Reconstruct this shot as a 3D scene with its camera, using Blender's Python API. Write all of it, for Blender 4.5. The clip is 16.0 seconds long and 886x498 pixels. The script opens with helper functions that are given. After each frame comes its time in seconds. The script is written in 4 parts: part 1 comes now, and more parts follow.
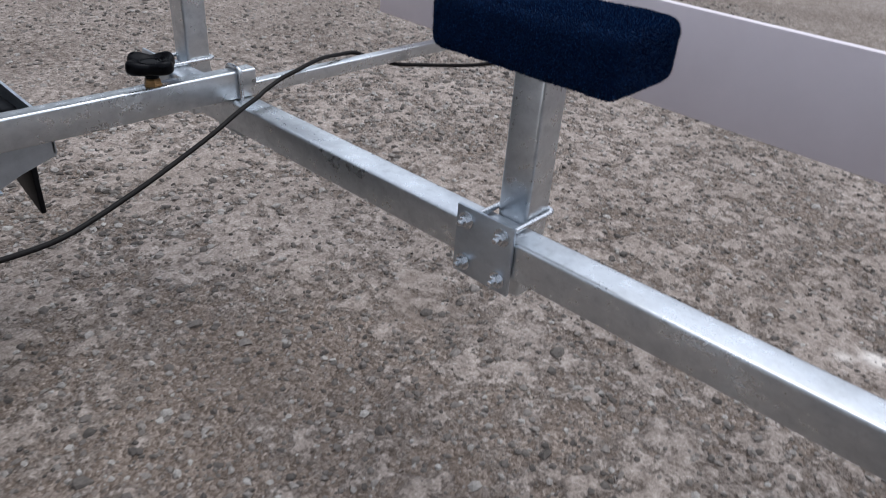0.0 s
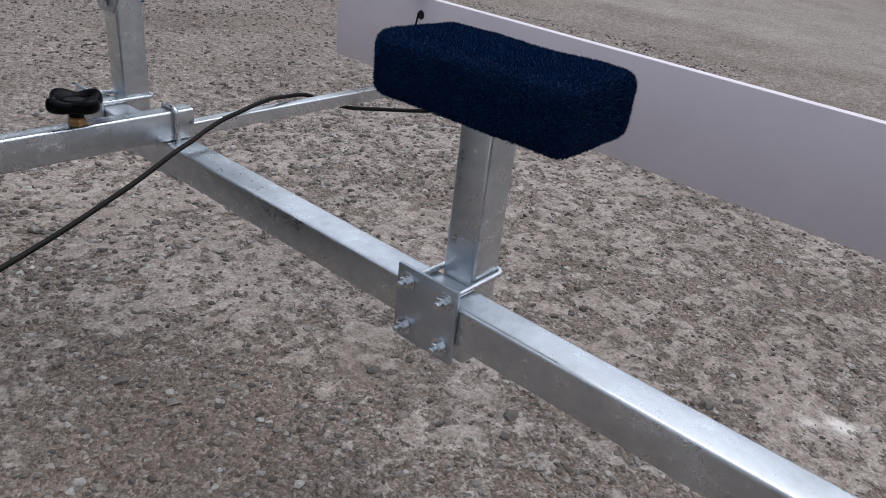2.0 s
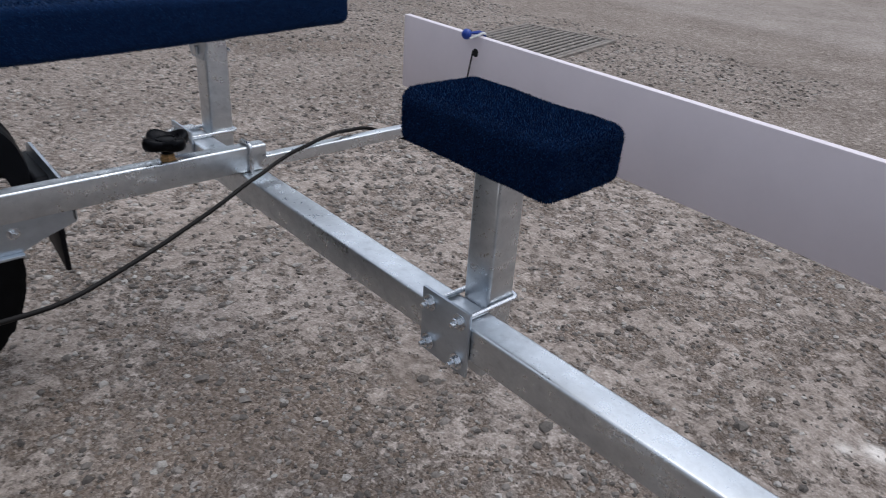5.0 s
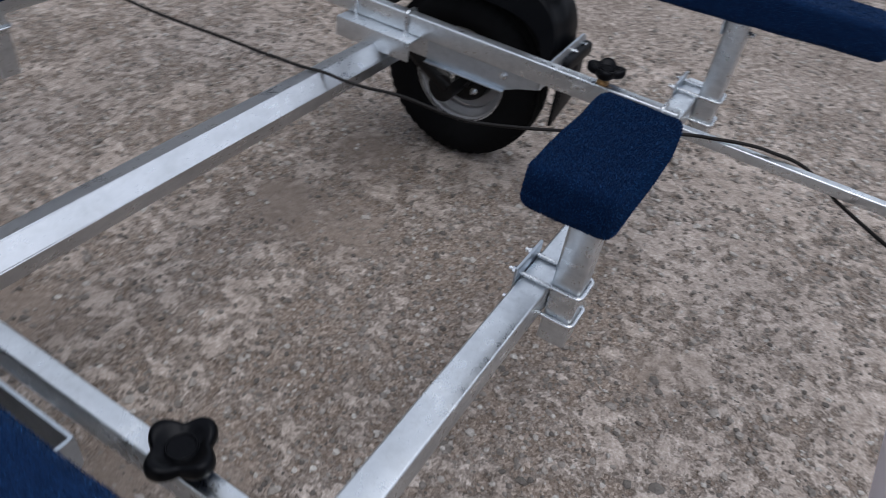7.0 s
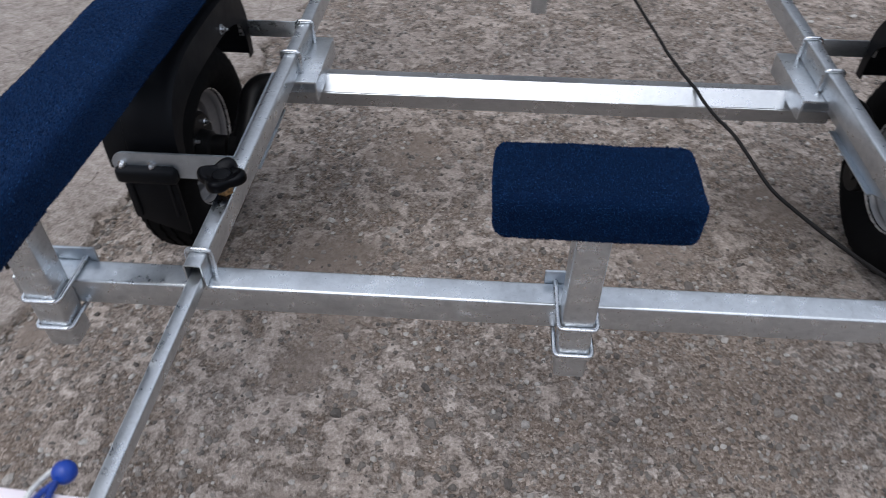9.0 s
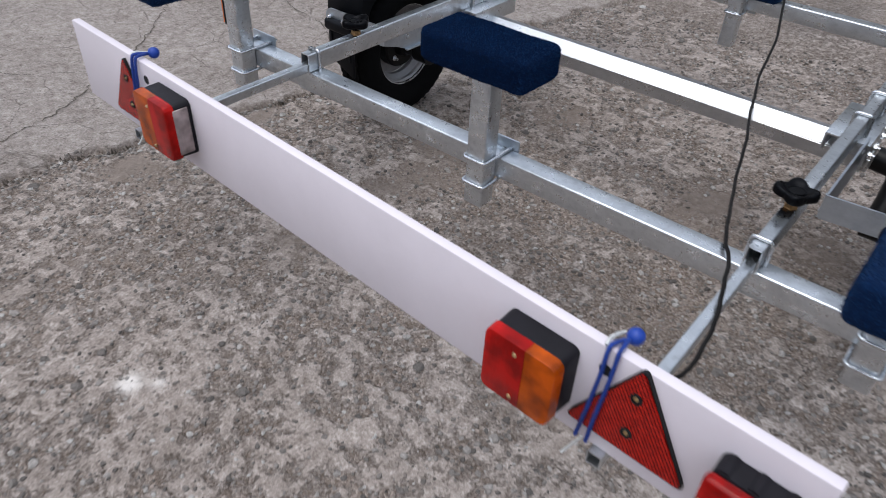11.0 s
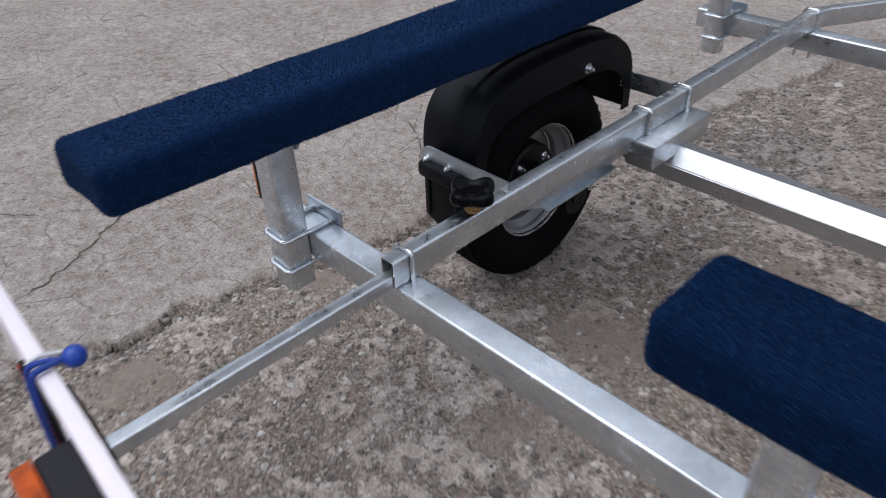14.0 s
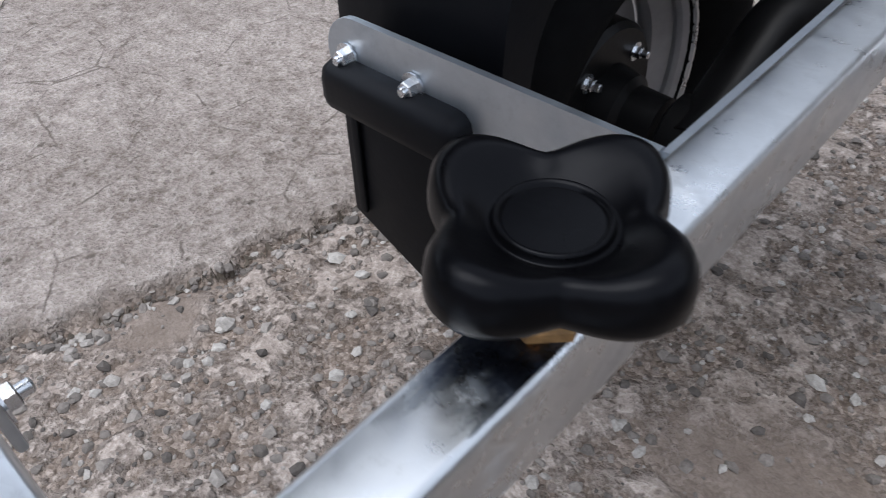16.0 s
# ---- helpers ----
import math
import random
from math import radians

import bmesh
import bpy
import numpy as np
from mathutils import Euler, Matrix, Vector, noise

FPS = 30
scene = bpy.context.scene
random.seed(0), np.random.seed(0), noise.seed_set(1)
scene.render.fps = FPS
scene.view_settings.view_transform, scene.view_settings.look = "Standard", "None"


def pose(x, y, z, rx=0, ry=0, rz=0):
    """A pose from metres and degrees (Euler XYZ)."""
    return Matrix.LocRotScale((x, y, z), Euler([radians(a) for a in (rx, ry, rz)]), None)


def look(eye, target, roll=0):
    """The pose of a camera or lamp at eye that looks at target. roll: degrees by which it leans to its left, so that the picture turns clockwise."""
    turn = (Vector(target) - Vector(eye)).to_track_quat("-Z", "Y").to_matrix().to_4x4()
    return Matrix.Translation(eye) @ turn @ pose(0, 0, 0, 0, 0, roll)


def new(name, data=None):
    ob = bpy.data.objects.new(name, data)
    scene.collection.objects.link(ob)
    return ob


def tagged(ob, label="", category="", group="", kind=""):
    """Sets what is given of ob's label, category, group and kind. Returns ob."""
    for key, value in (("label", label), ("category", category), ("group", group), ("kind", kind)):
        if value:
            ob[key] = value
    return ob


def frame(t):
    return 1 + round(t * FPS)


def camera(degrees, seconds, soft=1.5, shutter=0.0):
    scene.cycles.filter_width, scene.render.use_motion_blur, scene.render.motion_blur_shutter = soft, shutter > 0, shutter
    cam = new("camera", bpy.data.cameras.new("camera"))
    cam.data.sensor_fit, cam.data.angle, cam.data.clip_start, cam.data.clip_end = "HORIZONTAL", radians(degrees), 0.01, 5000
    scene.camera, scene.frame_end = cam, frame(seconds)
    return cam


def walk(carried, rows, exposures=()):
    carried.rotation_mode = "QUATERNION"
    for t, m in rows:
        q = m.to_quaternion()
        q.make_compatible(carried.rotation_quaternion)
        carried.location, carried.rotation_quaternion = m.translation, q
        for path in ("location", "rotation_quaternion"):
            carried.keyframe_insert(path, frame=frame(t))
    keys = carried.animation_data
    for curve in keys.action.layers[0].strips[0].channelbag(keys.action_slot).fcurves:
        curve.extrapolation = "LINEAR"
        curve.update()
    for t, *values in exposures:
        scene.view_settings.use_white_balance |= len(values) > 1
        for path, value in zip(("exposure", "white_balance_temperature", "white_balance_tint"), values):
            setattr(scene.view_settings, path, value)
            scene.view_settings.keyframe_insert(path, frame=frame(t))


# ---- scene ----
import functools

cam = camera(63.0, 16.0, soft=0.8, shutter=0.35)
PATH = [
    (0, (-0.498, 0.706, 0.888), (0.632, -0.584, -0.141), 4.4),
    (0.5, (-0.463, 0.659, 0.863), (0.697, -0.677, -0.07), 7.3),
    (1, (-0.462, 0.643, 0.867), (0.66, -0.722, -0.072), 5.7),
    (1.5, (-0.465, 0.627, 0.874), (0.646, -0.756, -0.05), 6.4),
    (2, (-0.469, 0.623, 0.877), (0.639, -0.759, -0.052), 6.7),
    (2.5, (-0.474, 0.635, 0.883), (0.64, -0.742, -0.047), 6.8),
    (3, (-0.475, 0.635, 0.882), (0.63, -0.75, -0.045), 7.0),
    (3.2, (-0.477, 0.634, 0.881), (0.624, -0.748, -0.056), 6.9),
    (5.3, (-0.674, 0.626, 1.004), (0.732, -0.464, 0.091), 2.2),
    (5.5, (-0.763, 0.566, 1.04), (0.753, -0.248, 0.02), 2.6),
    (6, (-0.86, 0.354, 1.153), (0.769, -0.035, 0.061), 3.8),
    (6.5, (-0.896, 0.098, 1.169), (0.681, 0.196, -0.057), 7.9),
    (7, (-0.887, -0.214, 1.212), (0.486, 0.452, -0.082), 9.1),
    (7.5, (-0.72, -0.402, 1.219), (0.357, 0.592, -0.142), 4.2),
    (8, (-0.564, -0.595, 1.274), (0.135, 0.696, -0.084), 6.1),
    (8.2, (-0.493, -0.669, 1.284), (0.047, 0.705, -0.065), 5.2),
    (10.5, (0.564, -0.937, 1.259), (-0.31, 0.308, -0.039), -0.4),
    (11, (0.809, -1.176, 1.28), (-0.157, 0.055, 0.035), 2.8),
    (11.5, (1.053, -1.319, 1.336), (0.008, -0.095, 0.149), -0.8),
    (12, (1.228, -1.359, 1.37), (0.075, -0.204, 0.214), -0.3),
    (12.5, (1.099, -1.262, 1.337), (-0.123, -0.181, 0.18), -0.5),
    (13, (0.698, -1.04, 1.275), (-0.465, 0.139, 0.154), -0.4),
    (13.5, (0.378, -0.79, 1.221), (-0.762, 0.392, 0.08), -1.5),
    (14, (0.085, -0.546, 1.138), (-1.084, 0.572, -0.038), -2.0),
    (14.5, (-0.204, -0.288, 0.919), (-1.286, 0.843, -0.326), -0.9),
    (15, (-0.374, -0.117, 0.763), (-1.399, 1.006, -0.537), 0.4),
    (15.5, (-0.466, 0.018, 0.675), (-1.466, 1.144, -0.641), -0.2),
    (16, (-0.527, 0.057, 0.651), (-1.538, 1.125, -0.704), -1.4),
]
walk(cam, [(t, look(eye, target, roll)) for t, eye, target, roll in PATH], exposures=[(0, 0.87), (1, 0.77), (3.2, 0.73), (5.3, 0.74), (7, 0.84), (8.2, 0.82), (10.3, 0.93), (13.5, 0.88), (14.5, 1.02), (16, 1.3)])

# ---- world and light: an overcast day ----
world = bpy.data.worlds.new("overcast_sky")
scene.world = world
world.use_nodes = True
wn, wl = world.node_tree.nodes, world.node_tree.links
sky = wn.new("ShaderNodeTexSky")
sky.sky_type = "NISHITA"
sky.sun_disc = False
sky.sun_elevation, sky.sun_rotation = radians(70), radians(202)
sky.dust_density = 0.6
grey = wn.new("ShaderNodeHueSaturation")
grey.inputs["Saturation"].default_value = 0.36
wl.new(sky.outputs[0], grey.inputs["Color"])
wl.new(grey.outputs[0], wn["Background"].inputs["Color"])
wn["Background"].inputs["Strength"].default_value = 0.15
sun = new("sun", bpy.data.lights.new("sun", "SUN"))
sun.data.energy, sun.data.angle, sun.data.color = 0.65, radians(45), (1.0, 0.985, 0.97)
sun.matrix_world = look((0, 0, 8), (0.45, 1.1, 3.2))
scene.view_settings.exposure = 0.3


# ---- material helpers ----
def material(name, color=(0.5, 0.5, 0.5), rough=0.5, metal=0.0):
    m = bpy.data.materials.new(name)
    m.use_nodes = True
    b = m.node_tree.nodes["Principled BSDF"]
    b.inputs["Base Color"].default_value = (*color, 1)
    b.inputs["Roughness"].default_value = rough
    b.inputs["Metallic"].default_value = metal
    return m, m.node_tree.nodes, m.node_tree.links, b


def noise_node(nodes, links, scale, detail=4.0, rough=0.6, coord="Object", stretch=None):
    tc = nodes.new("ShaderNodeTexCoord")
    n = nodes.new("ShaderNodeTexNoise")
    n.inputs["Scale"].default_value = scale
    n.inputs["Detail"].default_value = detail
    n.inputs["Roughness"].default_value = rough
    if stretch:
        mp = nodes.new("ShaderNodeMapping")
        mp.inputs["Scale"].default_value = stretch
        links.new(tc.outputs[coord], mp.inputs["Vector"])
        links.new(mp.outputs[0], n.inputs["Vector"])
    else:
        links.new(tc.outputs[coord], n.inputs["Vector"])
    return n


def ramp_node(nodes, links, source, stops):
    r = nodes.new("ShaderNodeValToRGB")
    e = r.color_ramp.elements
    while len(e) < len(stops):
        e.new(0.5)
    for k, (p, c) in enumerate(stops):
        e[k].position = p
        e[k].color = (*c, 1) if len(c) == 3 else c
    links.new(source, r.inputs[0])
    return r


def mix_node(nodes, links, fac, a, b, kind="MIX"):
    m = nodes.new("ShaderNodeMix")
    m.data_type, m.blend_type = "RGBA", kind
    for src, sock in ((fac, m.inputs[0]), (a, m.inputs[6]), (b, m.inputs[7])):
        if isinstance(src, (int, float)):
            sock.default_value = src
        elif isinstance(src, tuple):
            sock.default_value = (*src, 1)
        else:
            links.new(src, sock)
    return m.outputs[2]


def math_node(nodes, links, op, a, b=0.0, clamp=False):
    m = nodes.new("ShaderNodeMath")
    m.operation, m.use_clamp = op, clamp
    for src, sock in ((a, m.inputs[0]), (b, m.inputs[1])):
        if isinstance(src, (int, float)):
            sock.default_value = src
        else:
            links.new(src, sock)
    return m.outputs[0]


def bump_node(nodes, links, height, strength, distance, bsdf, prior=None):
    b = nodes.new("ShaderNodeBump")
    b.inputs["Strength"].default_value = strength
    b.inputs["Distance"].default_value = distance
    links.new(height, b.inputs["Height"])
    if prior:
        links.new(prior, b.inputs["Normal"])
    links.new(b.outputs[0], bsdf.inputs["Normal"])
    return b.outputs[0]


def v3(c):
    return (c, c, c)


def galvanised(name, light, dark, rough_lo, rough_hi, oxide=0.5, flecks=0.55):
    """Zinc-coated steel: fine spangle, crisp scratches and small pale oxide flecks."""
    m, n, l, b = material(name, (0.6, 0.6, 0.6), 0.4, 1.0)
    tc = n.new("ShaderNodeTexCoord")
    spangle = n.new("ShaderNodeTexVoronoi")
    spangle.inputs["Scale"].default_value = 150.0
    l.new(tc.outputs["Object"], spangle.inputs["Vector"])
    big = noise_node(n, l, 9.0, 4.0, 0.6)
    fine = noise_node(n, l, 190.0, 4.0, 0.7)
    streak = noise_node(n, l, 55.0, 3.0, 0.55, stretch=(0.5, 0.5, 1.0))
    mixed = mix_node(n, l, 0.5, big.outputs[0], streak.outputs[0])
    mixed = mix_node(n, l, 0.06, mixed, spangle.outputs["Color"])
    col = ramp_node(n, l, mixed, [(0.34, dark), (0.64, light)])
    scratch = noise_node(n, l, 105.0, 6.0, 0.80, stretch=(0.30, 0.42, 1.3))
    marks = ramp_node(n, l, scratch.outputs[0], [(0.30, v3(1.0 - flecks)), (0.36, v3(1.0)), (0.9, v3(1.0))])
    blotch = noise_node(n, l, 52.0, 6.0, 0.74)
    cloud = ramp_node(n, l, blotch.outputs[0], [(0.36, v3(1.0 - 0.45 * flecks)), (0.45, v3(1.0)), (0.56, v3(1.0)), (0.62, v3(1.0 + 0.25 * flecks))])
    worn_col = mix_node(n, l, 1.0, col.outputs[0], marks.outputs[0], "MULTIPLY")
    l.new(mix_node(n, l, 1.0, worn_col, cloud.outputs[0], "MULTIPLY"), b.inputs["Base Color"])
    bloom = ramp_node(n, l, mix_node(n, l, 0.55, big.outputs[0], scratch.outputs[0]), [(0.56, v3(0.98)), (0.60, v3(0.98 - oxide))])
    l.new(bloom.outputs[0], b.inputs["Metallic"])
    rg = ramp_node(n, l, mix_node(n, l, 0.5, mixed, blotch.outputs[0]), [(0.40, v3(rough_hi + 0.06)), (0.58, v3(rough_lo))])
    l.new(rg.outputs[0], b.inputs["Roughness"])
    first = bump_node(n, l, fine.outputs[0], 0.007, 0.002, b)
    bump_node(n, l, scratch.outputs[0], 0.014, 0.002, b, first)
    return m


STEEL = galvanised("galvanised_steel", (0.73, 0.765, 0.795), (0.53, 0.56, 0.59), 0.25, 0.37, 0.28, 0.22)
AXLE_STEEL = galvanised("bright_galvanised_steel", (0.65, 0.67, 0.70), (0.52, 0.545, 0.575), 0.26, 0.34, 0.05, 0.10)
PLATE_STEEL = galvanised("dull_galvanised_plate", (0.555, 0.61, 0.665), (0.45, 0.50, 0.555), 0.34, 0.42, 0.06, 0.14)
ZINC = galvanised("zinc_plated_steel", (0.74, 0.76, 0.79), (0.56, 0.585, 0.61), 0.18, 0.30, 0.1, 0.3)

# blue carpet
CARPET, n, l, b = material("blue_carpet", (0.006, 0.03, 0.095), 0.95)
c1 = noise_node(n, l, 55.0, 5.0, 0.7)
c2 = noise_node(n, l, 420.0, 3.0, 0.7)
cm = mix_node(n, l, 0.75, c1.outputs[0], c2.outputs[0])
cr = ramp_node(n, l, cm, [(0.33, (0.0012, 0.0070, 0.028)), (0.52, (0.0023, 0.0132, 0.049)), (0.68, (0.0064, 0.032, 0.100))])
l.new(cr.outputs[0], b.inputs["Base Color"])
b.inputs["Sheen Weight"].default_value = 0.08
b.inputs["Sheen Tint"].default_value = (0.25, 0.5, 0.9, 1)
b.inputs["Specular IOR Level"].default_value = 0.1
bump_node(n, l, c2.outputs[0], 0.45, 0.003, b)


# the standing fibres of the same carpet, each lighter or darker
NAP, n, l, b = material("blue_carpet_fibres", (0.006, 0.03, 0.095), 0.9)
fibre = n.new("ShaderNodeNewGeometry")
fibre_tone = ramp_node(n, l, fibre.outputs["Random Per Island"], [(0.0, (0.0009, 0.0058, 0.022)), (0.55, (0.0021, 0.0132, 0.049)), (0.90, (0.0060, 0.033, 0.108)), (1.0, (0.026, 0.095, 0.250))])
l.new(fibre_tone.outputs[0], b.inputs["Base Color"])
b.inputs["Specular IOR Level"].default_value = 0.1


def plain(name, color, rough, metal=0.0, vary=0.25, scale=40.0, bump=0.1, coat=0.0):
    m, n, l, b = material(name, color, rough, metal)
    a = noise_node(n, l, scale, 5.0, 0.65)
    lo = tuple(c * (1 - vary) for c in color)
    hi = tuple(min(1.0, c * (1 + vary)) for c in color)
    r = ramp_node(n, l, a.outputs[0], [(0.35, lo), (0.65, hi)])
    l.new(r.outputs[0], b.inputs["Base Color"])
    rr = ramp_node(n, l, a.outputs[0], [(0.3, v3(max(0.02, rough * 0.85))), (0.7, v3(min(1.0, rough * 1.15)))])
    l.new(rr.outputs[0], b.inputs["Roughness"])
    if bump:
        f = noise_node(n, l, scale * 8, 3.0, 0.6)
        bump_node(n, l, f.outputs[0], bump, 0.002, b)
    b.inputs["Coat Weight"].default_value = coat
    return m


RUBBER = plain("tyre_rubber", (0.0045, 0.0045, 0.005), 0.85, vary=0.35, bump=0.2)
RUBBER.node_tree.nodes["Principled BSDF"].inputs["Specular IOR Level"].default_value = 0.08
MUDGUARD = plain("black_plastic", (0.0032, 0.0035, 0.0045), 0.48, vary=0.2, scale=14, bump=0.08)
MUDGUARD.node_tree.nodes["Principled BSDF"].inputs["Specular IOR Level"].default_value = 0.18
KNOB = plain("black_knob_plastic", (0.0015, 0.0015, 0.002), 0.30, vary=0.2, scale=30, bump=0.05)
for m in (MUDGUARD, KNOB):
    m.node_tree.nodes["Principled BSDF"].inputs["Specular Tint"].default_value = (0.86, 0.90, 1.0, 1)
KNOB.node_tree.nodes["Principled BSDF"].inputs["Specular IOR Level"].default_value = 0.11
LAMP_BODY = plain("lamp_housing_plastic", (0.0095, 0.0088, 0.0120), 0.5, vary=0.2, bump=0.05)
RIM = plain("silver_painted_steel", (0.30, 0.30, 0.31), 0.38, metal=0.4, vary=0.12, scale=20, bump=0.03)
# brighter than the rim, to put the lip's highlight into its colour
LIP_HIGHLIGHT = plain("silver_lip_highlight", (0.62, 0.62, 0.63), 0.28, metal=0.85, vary=0.1, scale=20, bump=0.02)
HUB = plain("black_painted_steel", (0.005, 0.005, 0.0055), 0.4, vary=0.3, scale=25, bump=0.1)
BOARD = plain("white_plastic_board", (0.75, 0.688, 0.735), 0.42, vary=0.03, scale=6, bump=0.03)
CABLE = plain("cable_sheath", (0.007, 0.006, 0.006), 0.6, vary=0.3, bump=0.05)
BRASS = plain("brass_nut", (0.34, 0.20, 0.085), 0.5, metal=0.5, vary=0.5, scale=90, bump=0.2)
BUNGEE = plain("blue_bungee_cord", (0.004, 0.036, 0.25), 0.6, vary=0.35, scale=300, bump=0.4)
SCREW = plain("dull_brass_screw", (0.42, 0.30, 0.16), 0.4, metal=0.8, vary=0.3, scale=200)
BALL = plain("blue_plastic_ball", (0.004, 0.042, 0.30), 0.35, vary=0.1, bump=0.03)
TIE = plain("white_cord", (0.62, 0.63, 0.62), 0.7, vary=0.15, scale=200, bump=0.2)
BLACK = plain("black_rubber_part", (0.012, 0.012, 0.013), 0.6, vary=0.2)
IRON = plain("cast_iron", (0.23, 0.205, 0.185), 0.75, metal=0.2, vary=0.35, scale=30, bump=0.4)
# near-black that stands in for the shade inside holes and slots
HOLE_SHADE = plain("painted_hole_shade", (0.012, 0.011, 0.010), 0.95, vary=0.3)
for dull in (CABLE, LAMP_BODY, HUB, BLACK):
    dull.node_tree.nodes["Principled BSDF"].inputs["Specular IOR Level"].default_value = 0.2
AMBER_DISC = plain("amber_reflector", (0.75, 0.16, 0.02), 0.25, vary=0.15, scale=200, bump=0.2, coat=0.4)


def lens(name, color, rib_scale, rib_strength):
    m, n, l, b = material(name, color, 0.2)
    b.inputs["Specular IOR Level"].default_value = 0.15
    tc = n.new("ShaderNodeTexCoord")
    ck = n.new("ShaderNodeTexVoronoi")
    ck.inputs["Scale"].default_value = rib_scale
    ck.inputs["Randomness"].default_value = 0.0
    l.new(tc.outputs["Object"], ck.inputs["Vector"])
    big = noise_node(n, l, 26.0, 2.0, 0.5)
    dim = tuple(c * 0.45 for c in color)
    r = ramp_node(n, l, big.outputs[0], [(0.35, dim), (0.62, color)])
    l.new(r.outputs[0], b.inputs["Base Color"])
    b.inputs["Coat Weight"].default_value = 0.1
    b.inputs["Coat Roughness"].default_value = 0.06
    bump_node(n, l, ck.outputs["Distance"], rib_strength, 0.002, b)
    return m


RED_LENS = lens("red_lamp_lens", (0.46, 0.0045, 0.003), 180, 0.35)
AMBER_LENS = lens("amber_lamp_lens", (0.52, 0.080, 0.002), 180, 0.35)
RED_REFLEX, n, l, b = material("red_prism_reflector", (0.46, 0.008, 0.007), 0.18)
prism_at = n.new("ShaderNodeTexCoord")
prism = n.new("ShaderNodeTexBrick")
prism.offset = 0.5
prism.inputs["Scale"].default_value = 1.0
prism.inputs["Brick Width"].default_value = 0.0062
prism.inputs["Row Height"].default_value = 0.0046
prism.inputs["Mortar Size"].default_value = 0.0011
prism.inputs["Mortar Smooth"].default_value = 0.4
prism.inputs["Color1"].default_value = (0.74, 0.018, 0.009, 1)
prism.inputs["Color2"].default_value = (0.48, 0.009, 0.005, 1)
prism.inputs["Mortar"].default_value = (0.045, 0.0008, 0.0008, 1)
prism_map = n.new("ShaderNodeMapping")
prism_map.inputs["Rotation"].default_value = (radians(90), 0.0, 0.0)
l.new(prism_at.outputs["Object"], prism_map.inputs["Vector"])
l.new(prism_map.outputs[0], prism.inputs["Vector"])
l.new(prism.outputs["Color"], b.inputs["Base Color"])
b.inputs["Coat Weight"].default_value = 0.12
b.inputs["Specular IOR Level"].default_value = 0.2
bump_node(n, l, prism.outputs["Fac"], -0.5, 0.002, b)
CLEAR_LENS = lens("clear_ribbed_lens", (0.42, 0.34, 0.33), 160, 0.5)

# ground: eroded concrete, a pale crust broken into pits full of grit, and a smoother slab beside it
GROUND, n, l, b = material("weathered_concrete", (0.3, 0.28, 0.26), 0.92)


def field(name):
    a = n.new("ShaderNodeAttribute")
    a.attribute_name = name
    return a.outputs["Fac"]


crust_in, dirt_in, lime_in, slab_in = field("crust"), field("dirt"), field("lime"), field("slab")
tcg = n.new("ShaderNodeTexCoord")
warp = noise_node(n, l, 60.0, 3.0, 0.6)
bend = n.new("ShaderNodeMixRGB")
bend.blend_type = "ADD"
bend.inputs[0].default_value = 0.008
l.new(tcg.outputs["Object"], bend.inputs[1])
l.new(warp.outputs["Color"], bend.inputs[2])


def cells(scale, feature="F1"):
    v = n.new("ShaderNodeTexVoronoi")
    v.feature = feature
    v.inputs["Scale"].default_value = scale
    l.new(bend.outputs[0], v.inputs["Vector"])
    return v


def grey_of(colour):
    """One random value for each cell, from its random colour."""
    part_of = n.new("ShaderNodeSeparateColor")
    l.new(colour, part_of.inputs[0])
    return part_of.outputs


def add(*terms):
    """A sum of sources, each less a half and times its weight."""
    total = None
    for source, weight in terms:
        t = math_node(n, l, "MULTIPLY", math_node(n, l, "SUBTRACT", source, 0.5), weight)
        total = t if total is None else math_node(n, l, "ADD", total, t)
    return total


patch = noise_node(n, l, 1.9, 6.0, 0.62)
mid = noise_node(n, l, 14.0, 6.0, 0.66)
crumb = noise_node(n, l, 42.0, 5.0, 0.62)
grit = noise_node(n, l, 150.0, 4.0, 0.62)
dust = noise_node(n, l, 330.0, 2.0, 0.6)
# stones set in the cement: a few rounded cells stand out, each of its own colour
stone_c = cells(62.0)
stone_r = grey_of(stone_c.outputs["Color"])
stone_on = math_node(n, l, "MULTIPLY", ramp_node(n, l, stone_r[0], [(0.55, v3(0.0)), (0.60, v3(1.0))]).outputs[0],
                     ramp_node(n, l, math_node(n, l, "ADD", stone_c.outputs["Distance"], add((grit.outputs[0], 0.35))), [(0.26, v3(1.0)), (0.36, v3(0.0))]).outputs[0])
stone_col = ramp_node(n, l, stone_r[1], [(0.0, (0.125, 0.112, 0.102)), (0.4, (0.225, 0.203, 0.187)), (0.75, (0.300, 0.276, 0.255)), (1.0, (0.43, 0.41, 0.39))]).outputs[0]
# pale cement crust
tone = math_node(n, l, "ADD", 0.5, add((crumb.outputs[0], 0.95), (grit.outputs[0], 0.95), (mid.outputs[0], 0.45), (dust.outputs[0], 0.35)))
crust_col = ramp_node(n, l, tone, [(0.20, (0.160, 0.138, 0.121)), (0.40, (0.262, 0.235, 0.213)), (0.57, (0.345, 0.316, 0.291)), (0.80, (0.500, 0.468, 0.440))]).outputs[0]
crust_col = mix_node(n, l, math_node(n, l, "MULTIPLY", stone_on, 0.8), crust_col, stone_col)
